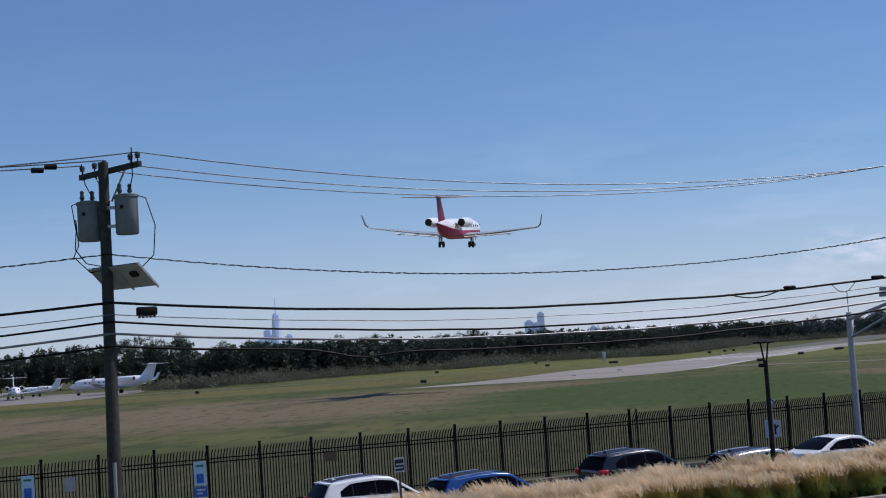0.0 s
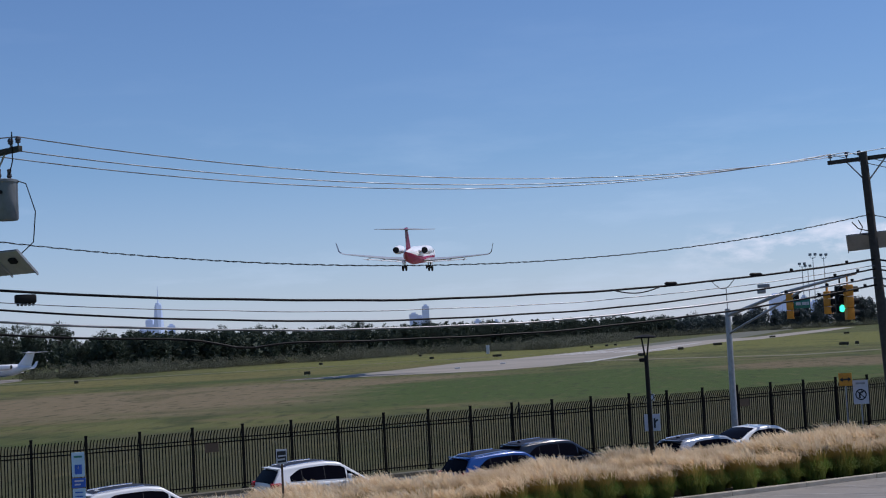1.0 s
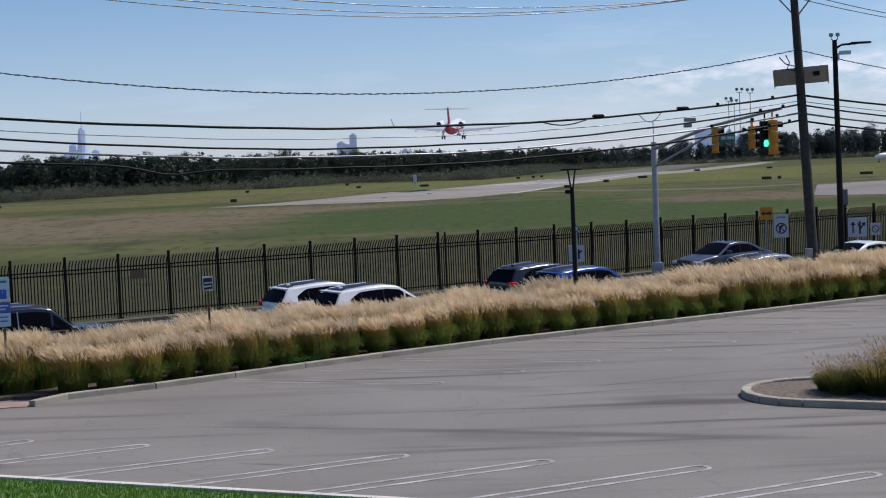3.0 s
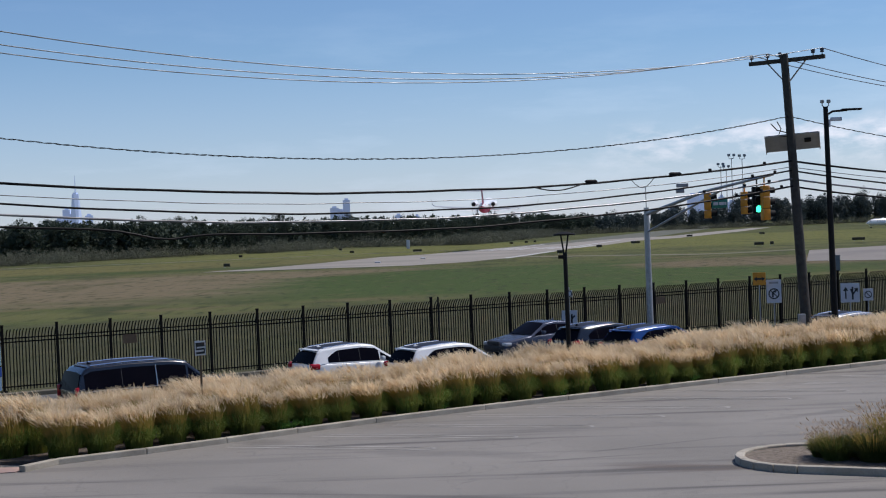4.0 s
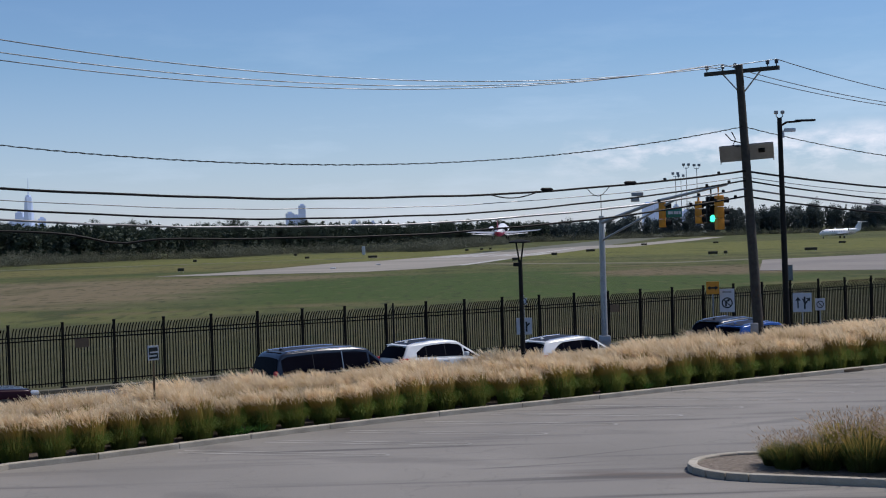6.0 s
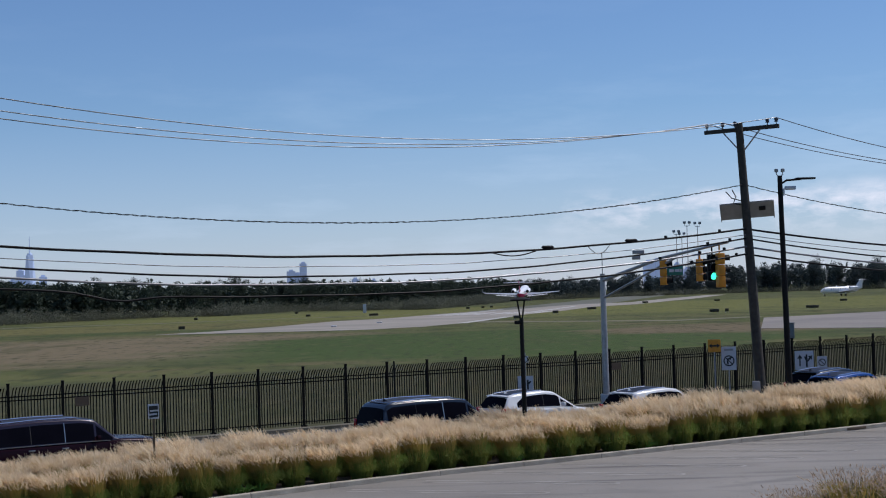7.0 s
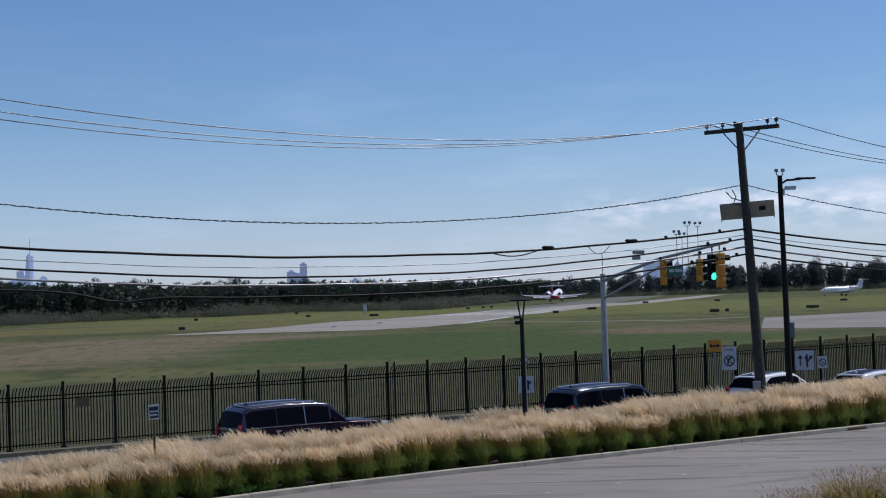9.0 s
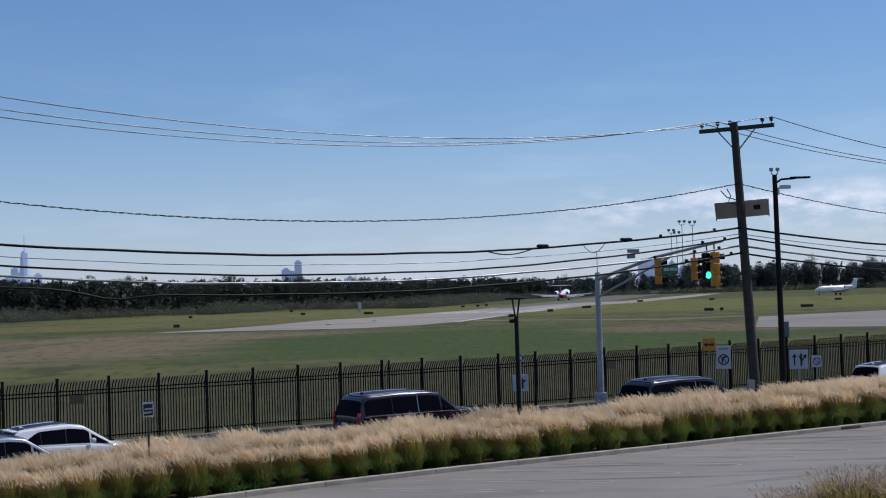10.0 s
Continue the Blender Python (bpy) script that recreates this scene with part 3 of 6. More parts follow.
slab("island_bed", isle_outline(1.52), -0.2, 0.10, M_ISLEMULCH, "island bed of brown bark mulch", "planting bed")
kerb_run("island_kerb", (lambda o: o[-1:] + o[:-1])(isle_outline(1.62)), "rounded pale concrete kerb of the island", 0.2, 0.16)

# ---- runway and taxiways ----
HEAD = Vector((0.2021, 0.9794, 0))
SIDE = Vector((0.9794, -0.2021, 0))


def along_runway(d, side):
    p = Vector((-24.0, 258.0, 0)) + HEAD * d + SIDE * side
    return (p.x, p.y)


slab("runway", [along_runway(100, 0), along_runway(100, 27), along_runway(1900, 27), along_runway(1900, 3)], -0.3, -0.035, M_OLDASPHALT, "old dark asphalt runway overgrown at its edges", "runway")
slab("runway_pad", [(-46, 240), (-26, 235), (-12, 233), (-3, 243), (7, 272), (11, 293), (20, 342), (31, 378), (44, 438), (60, 466), (106, 620), (150, 790), (140, 790), (96, 640), (66, 532), (50, 518), (36, 484), (20, 425), (0, 381), (-6, 358), (-13, 334), (-23, 318), (-31, 278), (-38, 254)],
     -0.3, -0.02, M_RUNWAY, "pale concrete pad at the runway's end", "runway")
for k in range(8):
    o = 1.5 + k * 3.2 + (1.2 if k > 3 else 0)
    ps = [along_runway(96, o), along_runway(96, o + 1.9), along_runway(126, o + 1.9), along_runway(126, o)]
    slab("threshold_bar", ps, -0.2, -0.014, M_LINE, "white painted threshold bar on the runway", "runway marking")
for side, d0, d1 in ((25.4, 8, 60), (22.0, 110, 210), (4.0, 120, 180)):
    ps = [along_runway(d0, side), along_runway(d0, side + 1.6), along_runway(d1, side + 1.6), along_runway(d1, side)]
    slab("runway_edge_line", ps, -0.2, -0.012, M_LINE, "white painted runway edge line", "runway marking")
slab("taxiway", [(38.3, 180), (50.2, 169.5), (90, 150), (215, 330), (150, 300), (76.6, 256), (50.5, 235)], -0.3, -0.02, M_TAXI, "grey asphalt taxiway loop", "taxiway")
slab("taxiway_link", [(6, 264), (7, 271), (36, 238), (52, 247), (52, 242), (36, 231)], -0.3, -0.035, M_TRACK, "narrow dry service track over the grass", "service road")
slab("service_track", [(-260, 328), (-74, 361), (-36, 381), (-8, 389), (-8, 385), (-36, 376), (-74, 355), (-260, 321)], -0.3, -0.035, M_TRACK, "narrow pale perimeter track", "service road")
slab("apron", [(-420, 285), (-150, 306), (-137, 318), (-139, 348), (-146, 392), (-160, 432), (-240, 470), (-420, 480)], -0.3, -0.03, M_TAXI, "grey aircraft apron beside the woods", "apron")


# ---- airport fence ----
def fence():
    root = tagged(new("security_fence"), "black steel picket fence with tops bent outwards", "fence", "", "structure")
    root.matrix_basis = road_pose(0, 17.7)
    step, n_pick = 2.04, 17
    bm = bmesh.new()
    for k in range(1, n_pick):
        x = k * step / n_pick
        b = 0.0165
        lean = random.uniform(-0.01, 0.01)
        prof = [(0, 0.10), (0, 2.02), (0.10, 2.22), (0.24, 2.36)]    # bent away from the field
        rings = [[(x - b + lean, -y - b, z), (x + b + lean, -y - b, z), (x + b + lean, -y + b, z), (x - b + lean, -y + b, z)] for y, z in prof]
        loft(bm, rings)
    pickets = from_bm("pickets", bm, M_FENCE, False)
    bm = bmesh.new()
    box(bm, step / 2, 0, 0, step, 0.036, 0.045)
    rail = from_bm("rail", bm, M_FENCE, False)
    bm = bmesh.new()
    box(bm, 0, 0, 1.22, 0.09, 0.09, 2.50, 0.006)
    box(bm, 0, 0, 2.49, 0.11, 0.11, 0.04, 0.006)
    box(bm, 0, 0, 0.01, 0.2, 0.2, 0.14)
    post = from_bm("post", bm, M_FENCE, False)
    for i in range(-16, 46):
        x = -9.32 + i * step
        part("post", post, root, m=pose(x, 0, 0, random.uniform(-0.5, 0.5), random.uniform(-0.6, 0.6), 0))
        part("pickets", pickets, root, m=pose(x, 0, random.uniform(-0.012, 0.012)))
        for z in (0.22, 1.86, 2.0):
            part("rail", rail, root, m=pose(x, 0, z))
    return root


fence()


def plate(name, s, o, z, w, h, material, label, category, turn=0.0):
    bm = bmesh.new()
    box(bm, 0, 0, 0, w, 0.012, h, 0.003)
    return thing(name, from_bm(name, bm, material, False), road_pose(s, o, z, turn), label, category)


for s, z in ((-6.55, 1.68), (-22.6, 1.7), (19.6, 1.66)):
    plate("fence_notice", s, 17.63, z, 0.56, 0.34, M_BROWNSIGN, "small rusty brown notice wired to the fence", "sign")
plate("fence_notice", -16.51, 17.63, 1.53, 0.42, 0.5, M_PANELBACK, "small pale notice wired to the fence", "sign")


# ---- utility poles and lines ----
ARM = Vector((0.8, -0.6, 0))
POLES = {"L": (-17.80, 11.05), "R": (13.5, 11.3), "N": (46.5, 11.3), "P": (-51.0, 11.2)}


def utility_pole(s, height, lean, extras):
    base = road_at(s, 2.7)
    root = tagged(new("utility_pole"), extras["label"], "utility pole", "utility poles")
    root.matrix_basis = pose(base.x, base.y, 0.05)
    bm = bmesh.new()
    tube(bm, [(lean * (1 - k / 8), 0, -0.3 + (height + 0.3) * k / 8) for k in range(9)], [0.205 - 0.0085 * k for k in range(9)], 14)
    part("shaft", from_bm("shaft", bm, M_WOOD), root)
    q = math.degrees(math.atan2(ARM.y, ARM.x))
    bm = bmesh.new()
    box(bm, 0, 0.19, height - 0.22, 3.0, 0.12, 0.15, 0.012)
    part("crossarm", from_bm("crossarm", bm, M_WOOD), root, m=pose(0, 0, 0, 0, 0, q))
    for x in (-1, 1):
        bm = bmesh.new()
        tube(bm, [(x * 0.75, 0.2, height - 0.28), (x * 0.05, 0.19, height - 1.05)], 0.028, 6)
        part("brace", from_bm("brace", bm, M_STEEL), root, m=pose(0, 0, 0, 0, 0, q))
    bm = bmesh.new()
    tube(bm, [(0, 0, 0), (0, 0, 0.08), (0, 0, 0.1), (0, 0, 0.15), (0, 0, 0.17), (0, 0, 0.24), (0, 0, 0.25)], [0.02, 0.02, 0.075, 0.06, 0.085, 0.06, 0.03], 8)
    pin = from_bm("insulator", bm, M_CERAMIC)
    for x in (-1.4, -0.75, -0.25, 1.05, 1.4):
        part("insulator", pin, root, m=pose(0, 0, 0, 0, 0, q) @ pose(x, 0.19, height - 0.15))
    return root, q


def solar(root, z, turn, tilt, at=(0, 0, 0), roll=0):
    m = pose(at[0], at[1], z, 0, roll, 0) @ pose(0, 0, 0, 0, 0, turn) @ pose(0, 0, 0, tilt, 0, 0)
    bm = bmesh.new()
    box(bm, 0, 0, 0, 1.95, 0.03, 0.85, 0.004)
    panel = part("solar_panel", from_bm("solar_panel", bm, M_PANELBACK, False), root, "white-backed solar panel", m)
    bm = bmesh.new()
    box(bm, 0, 0.021, 0, 1.88, 0.008, 0.88)
    part("cells", from_bm("cells", bm, M_PANELFACE, False), panel, "dark blue solar cells")
    for x in (-0.97, 0, 0.97):
        bm = bmesh.new()
        box(bm, x, -0.03, 0, 0.035, 0.05, 0.95)
        part("stiffener", from_bm("stiffener", bm, M_STEEL, False), panel)
    bm = bmesh.new()
    box(bm, 0.55, -0.06, 0.12, 0.24, 0.08, 0.16, 0.01)
    part("junction_box", from_bm("junction_box", bm, M_BLACKMETAL, False), panel)


pole_l, q_arm = utility_pole(POLES["L"][0], POLES["L"][1], -0.12, {"label": "dark wooden utility pole with two transformers and a solar panel"})
pole_r, _ = utility_pole(POLES["R"][0], POLES["R"][1], 0.55, {"label": "leaning brown wooden utility pole with a solar panel"})
utility_pole(POLES["N"][0], POLES["N"][1], 0.1, {"label": "plain brown wooden utility pole further along"})
utility_pole(POLES["P"][0], POLES["P"][1], 0.1, {"label": "plain brown wooden utility pole further back"})
solar(pole_l, 7.92, -28, 48, (0.42, 0.05))
solar(pole_r, 8.07, -12, 50, (0.26, 0.30), -3)


def transformer(root, x, y, z):
    bm = bmesh.new()
    r = 0.31
    tube(bm, [(0, 0, 0), (0, 0, 0.04), (0, 0, 0.98), (0, 0, 1.0), (0, 0, 1.06), (0, 0, 1.09)], [r - 0.03, r, r, r + 0.025, r + 0.025, r - 0.08], 24)
    can = part("transformer", from_bm("transformer", bm, M_CAN), root, "grey oil-filled transformer can", pose(x, y, z))
    for a in (70, 200):
        bm = bmesh.new()
        tube(bm, [(0, 0, 0), (0, 0, 0.06), (0, 0, 0.1), (0, 0, 0.18), (0, 0, 0.26), (0, 0, 0.3)], [0.05, 0.05, 0.075, 0.05, 0.065, 0.03], 8)
        part("bushing", from_bm("bushing", bm, M_CERAMIC), can, m=pose(0.16 * math.cos(radians(a)), 0.16 * math.sin(radians(a)), 1.08))
    bm = bmesh.new()
    box(bm, -x * 0.5, 0, 0, abs(x) * 0.75, 0.1, 0.08)
    lug = from_bm("bracket", bm, M_STEEL, False)
    for zz in (0.25, 0.75):
        part("bracket", lug, can, m=pose(0, 0, zz))
    bm = bmesh.new()
    tube(bm, [(0, 0, 0), (0.01, -0.02, 0)], 0.05, 12)
    part("badge", from_bm("badge", bm, M_BLACKMETAL), can, m=pose(-0.02, -r - 0.01, 0.72))


transformer(pole_l, -0.50, 0.08, 8.95)
transformer(pole_l, 0.62, -0.05, 9.05)
bm = bmesh.new()
box(bm, 0, 0, 0, 0.56, 0.2, 0.24, 0.05)
for k in range(5):
    box(bm, -0.2 + k * 0.1, 0, -0.14, 0.06, 0.1, 0.08, 0.01)
part("splice_box", from_bm("splice_box", bm, M_BLACKMETAL), pole_l, "black cable splice box", pose(0.86, 0.45, 6.98, 0, 0, 30))
bm = bmesh.new()
tube(bm, [(0, -0.2, -0.3), (0.0, -0.2, 3.0)], 0.05, 8)
part("conduit", from_bm("conduit", bm, M_PANELBACK), pole_l, "pale plastic cable conduit")
bm = bmesh.new()
box(bm, 0.26, -0.24, 1.55, 0.26, 0.2, 0.42, 0.02)
part("meter_box", from_bm("meter_box", bm, M_GREYPAINT), pole_r, "small grey meter box")


def wire(name, pts, radius, material, label, group=""):
    """A hanging cable through the points."""
    cu = bpy.data.curves.new(name, "CURVE")
    cu.dimensions, cu.bevel_depth, cu.bevel_resolution = "3D", radius, 1
    sp = cu.splines.new("POLY")
    sp.points.add(len(pts) - 1)
    for p, v in zip(sp.points, pts):
        p.co = (*v, 1)
    cu.materials.append(material)
    return tagged(new(name, cu), label, "cable", group)


def arm_point(key, x, up):
    s, h = POLES[key]
    m = pose(0, 0, 0, 0, 0, q_arm) @ Vector((x, 0.19, h + 0.15 + up))
    return road_at(s, 2.7) + m


def span(a, b, sag, n=40, wobble=0.0, seed=0):
    rng = random.Random(seed)
    ph = [rng.uniform(0, 6.28) for _ in range(4)]
    out = []
    for k in range(n + 1):
        u = k / n
        p = a.lerp(b, u)
        w = wobble * (math.sin(u * 23 + ph[0]) + 0.6 * math.sin(u * 57 + ph[1])) * math.sin(math.pi * u)
        out.append(p - Vector((0, 0, 4 * sag * u * (1 - u) + w)))
    return out


for a, b, x, y, sag, up in (("L", "R", 1.4, 1.4, 1.16, 0.0), ("L", "R", 1.05, -0.75, 1.06, -0.5), ("L", "R", -0.25, -1.4, 1.1, -0.45)):
    wire("power_line", span(arm_point(a, x, up * 0.6), arm_point(b, y, 0), sag), 0.016, M_BARE, "thin bare overhead power line", "overhead lines")
for x, sag in ((1.4, 1.6), (-0.75, 1.52), (-1.4, 1.5)):
    wire("power_line", span(arm_point("R", x, 0), arm_point("N", x, 0), sag), 0.016, M_BARE, "thin bare overhead power line", "overhead lines")
for x, sag in ((1.4, 1.0), (-0.25, 0.6), (-1.4, 0.5)):
    wire("power_line", span(arm_point("P", x, 0), arm_point("L", x, 0), sag), 0.018, M_BARE, "thin bare overhead power line", "overhead lines")


def twisted(a, b, sag, r=0.0125):
    """A bundle of three wires wound about one another."""
    base = span(a, b, sag, 640)
    for ph in (0, 2.09):
        pts = [p + Vector((0, 0.5 * r * math.cos(k * 0.62 + ph), 1.1 * r * math.sin(k * 0.62 + ph))) for k, p in enumerate(base)]
        wire("service_cable", pts, r * 0.8, M_CABLE, "twisted black service cable between poles", "overhead lines")


pl, pr, pn, pp = (road_at(POLES[k][0], 2.55) for k in "LRNP")
up = lambda p, z: Vector((p.x, p.y, z))
twisted(up(pl, 8.6), up(pr, 9.06), 1.19)
twisted(up(pr, 9.06), up(pn, 8.9), 1.4)
twisted(up(pp, 8.5), up(pl, 8.6), 0.8)
COMMS = ((7.30, 7.42, 0.76, 0.040), (6.98, 7.20, 0.80, 0.014), (6.79, 7.07, 0.93, 0.032), (6.47, 6.76, 0.86, 0.036), (6.14, 6.49, 0.90, 0.036))
for k, (zl, zr, sag, r) in enumerate(COMMS):
    mt, lb = (M_CLAD, "bright steel-clad communication cable") if k in (1, 3) else (M_CABLE, "thick black communication cable")
    pts = span(up(pl, zl), up(pr, zr), sag, 60, 0.012, k)
    if k == 4:
        pts = [p - Vector((0, 0, 0.17 * math.exp(-((i / 60 - 0.225) / 0.028) ** 2) - 0.05 * math.exp(-((i / 60 - 0.15) / 0.05) ** 2))) for i, p in enumerate(pts)]
    wire("communication_cable", pts, r, mt, lb, "overhead lines")
    wire("communication_cable", span(up(pr, zr), up(pn, zr), sag + 0.15, 40, 0.012, k + 9), r, mt, lb, "overhead lines")
    wire("communication_cable", span(up(pp, zl), up(pl, zl), sag * 0.8, 40, 0.012, k + 19), r, mt, lb, "overhead lines")


def comm_z(k, s):
    zl, zr, sag, r = COMMS[k]
    u = (s - POLES["L"][0]) / (POLES["R"][0] - POLES["L"][0])
    return zl + (zr - zl) * u - 4 * sag * u * (1 - u)


# slack loops and splice cases on the upper cable
for s, w, dz in ((2.9, 1.0, 0.16), (6.5, 0.5, 0.3)):
    z = comm_z(0, s)
    pts = [road_at(s - w + 2 * w * k / 14, 2.5, z - dz * math.sin(math.pi * k / 14) + 0.1 * (k / 7 - 1) * w * 0.2) for k in range(15)]
    wire("slack_loop", pts, 0.022 if w > 0.8 else 0.012, M_CABLE, "slack loop of black cable lashed to a line")
for s, k, ln in ((4.35, 0, 0.5), (8.0, 0, 0.55)):
    bm = bmesh.new()
    tube(bm, [(-ln / 2, 0, 0), (-ln / 2 + 0.08, 0, 0), (ln / 2 - 0.08, 0, 0), (ln / 2, 0, 0)], [0.02, 0.06, 0.06, 0.02], 10)
    thing("splice_case", from_bm("splice_case", bm, M_CABLE), road_pose(s, 2.55, comm_z(k, s) + 0.06), "black splice case hanging on a cable", "splice case")
for s, z in ((-19.54, 10.90), (-19.19, 10.99)):
    bm = bmesh.new()
    tube(bm, [(-0.17, 0, 0), (-0.15, 0, 0), (0.15, 0, 0), (0.17, 0, 0)], [0.03, 0.075, 0.075, 0.03], 10)
    thing("line_splice", from_bm("line_splice", bm, M_CABLE), road_pose(s, 2.7, z), "stubby black splice cover on a power line", "splice case")
for k, s in ((0, 12.2), (2, 11.6), (2, 12.7), (3, 11.2), (3, 12.4), (4, 10.8), (4, 12.0), (4, 13.0), (3, 9.3), (0, 9.6)):
    bm = bmesh.new()
    box(bm, 0, 0, 0, 0.12, 0.06, 0.12, 0.02)
    thing("cable_clamp", from_bm("cable_clamp", bm, M_CABLE), road_pose(s, 2.55, comm_z(k, s) + 0.05), "small black clamp on a cable", "cable clamp", "cable clamps")
c = road_at(POLES["R"][0], 2.55)
for pts in ([(-0.75, -0.4, 8.78), (-0.5, -0.2, 8.55), (-0.15, -0.2, 8.45)], [(-0.5, -0.3, 8.85), (-0.35, -0.2, 8.6), (-0.45, -0.2, 8.35), (-0.15, -0.2, 8.3)]):
    wire("jumper_wire", [c + Vector(p) for p in pts], 0.02, M_CABLE, "thin black jumper wire at the pole")
# jumper wires at the transformer pole
c = road_at(POLES["L"][0], 2.7)
for pts in ([(1.15, -0.9, 11.3), (1.0, -0.5, 10.6), (0.75, -0.1, 10.3)], [(-0.9, 0.7, 11.2), (-0.7, 0.4, 10.6), (-0.42, 0.1, 10.25)],
            [(0.75, -0.1, 10.2), (1.15, 0, 10.05), (1.38, 0, 9.3), (1.3, 0, 8.5), (0.95, 0, 8.2), (0.5, 0, 8.15)],
            [(-0.6, 0, 10.1), (-0.95, 0, 10.0), (-0.85, 0, 9.3), (-0.9, 0, 8.8), (-0.6, 0, 8.4), (-0.2, 0, 8.3)],
            [(-0.85, 0, 9.6), (-0.8, 0, 8.9), (-0.95, 0, 8.6), (-0.5, 0, 8.15), (-0.1, 0, 8.2)]):
    wire("jumper_wire", [c + Vector(p) for p in pts], 0.016, M_CABLE, "thin black jumper wire at the transformers")

# ---- traffic signal on its mast ----
base = Vector((7.25, 67.15, 0))
sig = tagged(new("traffic_signal"), "galvanised mast arm with yellow traffic signals, green lit", "traffic signal")
sig.matrix_basis = pose(base.x, base.y, -0.02)
bm = bmesh.new()
tube(bm, [(0, 0, -0.2), (0, 0, 3), (0, 0, 6.05)], [0.155, 0.14, 0.12], 14)
part("mast", from_bm("mast", bm, M_STEEL), sig)
bm = bmesh.new()
box(bm, 0, 0, 0.3, 0.5, 0.5, 0.75, 0.05)
part("footing_cover", from_bm("footing_cover", bm, M_STEEL), sig)
tip = Vector((3.9, -9.3, 7.05))
bm = bmesh.new()
tube(bm, [(0, 0, 5.75), tuple(Vector((0, 0, 5.75)).lerp(tip, 0.5) + Vector((0, 0, 0.18))), tuple(tip)], [0.085, 0.065, 0.05], 10)
part("mast_arm", from_bm("mast_arm", bm, M_STEEL), sig)
bm = bmesh.new()
tube(bm, [(0, 0, 4.95), tuple(Vector((0, 0, 5.75)).lerp(tip, 0.62) + Vector((0, 0, 0.02)))], 0.05, 10)
part("strut", from_bm("strut", bm, M_STEEL), sig)
bm = bmesh.new()
tube(bm, [(0, 0, 6.0), (0, 0, 7.0)], 0.02, 6)
part("antenna", from_bm("antenna", bm, M_STEEL), sig)
bm = bmesh.new()
box(bm, 0, 0, 0, 0.34, 0.24, 0.2, 0.02)
box(bm, 0.1, 0, 0.22, 0.5, 0.2, 0.16, 0.02)
p = Vector((0, 0, 5.75)).lerp(tip, 0.30)
part("camera_box", from_bm("camera_box", bm, M_GREYPAINT), sig, "grey detector camera", pose(p.x, p.y, p.z + 0.55))


def signal_head(u, dz, turn, lit, tall=1.12):
    p = Vector((0, 0, 5.75)).lerp(tip, u)
    m = pose(p.x, p.y, p.z + dz, 0, 0, turn)
    bm = bmesh.new()
    for k in (-1, 0, 1):
        box(bm, 0, 0, k * tall / 3, 0.38, 0.28, tall / 3 - 0.012, 0.03)
    drop = -dz - tall / 2
    box(bm, 0, 0.02, tall / 2 + drop / 2, 0.05, 0.05, drop)
    head = part("signal_head", from_bm("signal_head", bm, M_BLACKMETAL if lit else M_YELLOW), sig, "black-faced signal head with a green light" if lit else "yellow three-lamp signal head", m)
    for k in (1, 0, -1):
        z = k * tall / 3
        bm = bmesh.new()
        tube(bm, [(0, -0.14, z), (0, -0.155, z)], 0.135, 16)
        on = lit and k == -1
        part("lens", from_bm("lens", bm, M_GREENLIGHT if on else M_BLACKMETAL), head, "glowing green lens" if on else "dark lens")
        bm = bmesh.new()
        rings = [[(r * math.cos(a), -y, z + r * math.sin(a)) for a in np.linspace(radians(-30), radians(210), 12)] for y, r in ((0.14, 0.155), (0.36, 0.15))]
        loft(bm, rings, closed=False)
        part("visor", from_bm("visor", bm, M_BLACKMETAL), head)
    return head


signal_head(0.52, -0.45, 75, False, 1.05)
signal_head(0.80, -0.78, 62, False, 0.9)
signal_head(0.885, -0.80, 4, True, 1.05)
signal_head(0.94, -1.0, 100, False, 1.35)
p = Vector((0, 0, 5.75)).lerp(tip, 0.61)
bm = bmesh.new()
box(bm, 0, 0, 0, 0.66, 0.02, 0.38, 0.01)
sg = part("street_sign", from_bm("street_sign", bm, M_GREENSIGN), sig, "green street name sign", pose(p.x, p.y, p.z - 0.5, 0, 0, 8))
bm = bmesh.new()
for x, w in ((-0.16, 0.2), (0.08, 0.2), (0.24, 0.08)):
    box(bm, x, -0.014, 0, w, 0.006, 0.12)
part("lettering", from_bm("lettering", bm, M_WHITE, False), sg, "pale unreadable lettering")


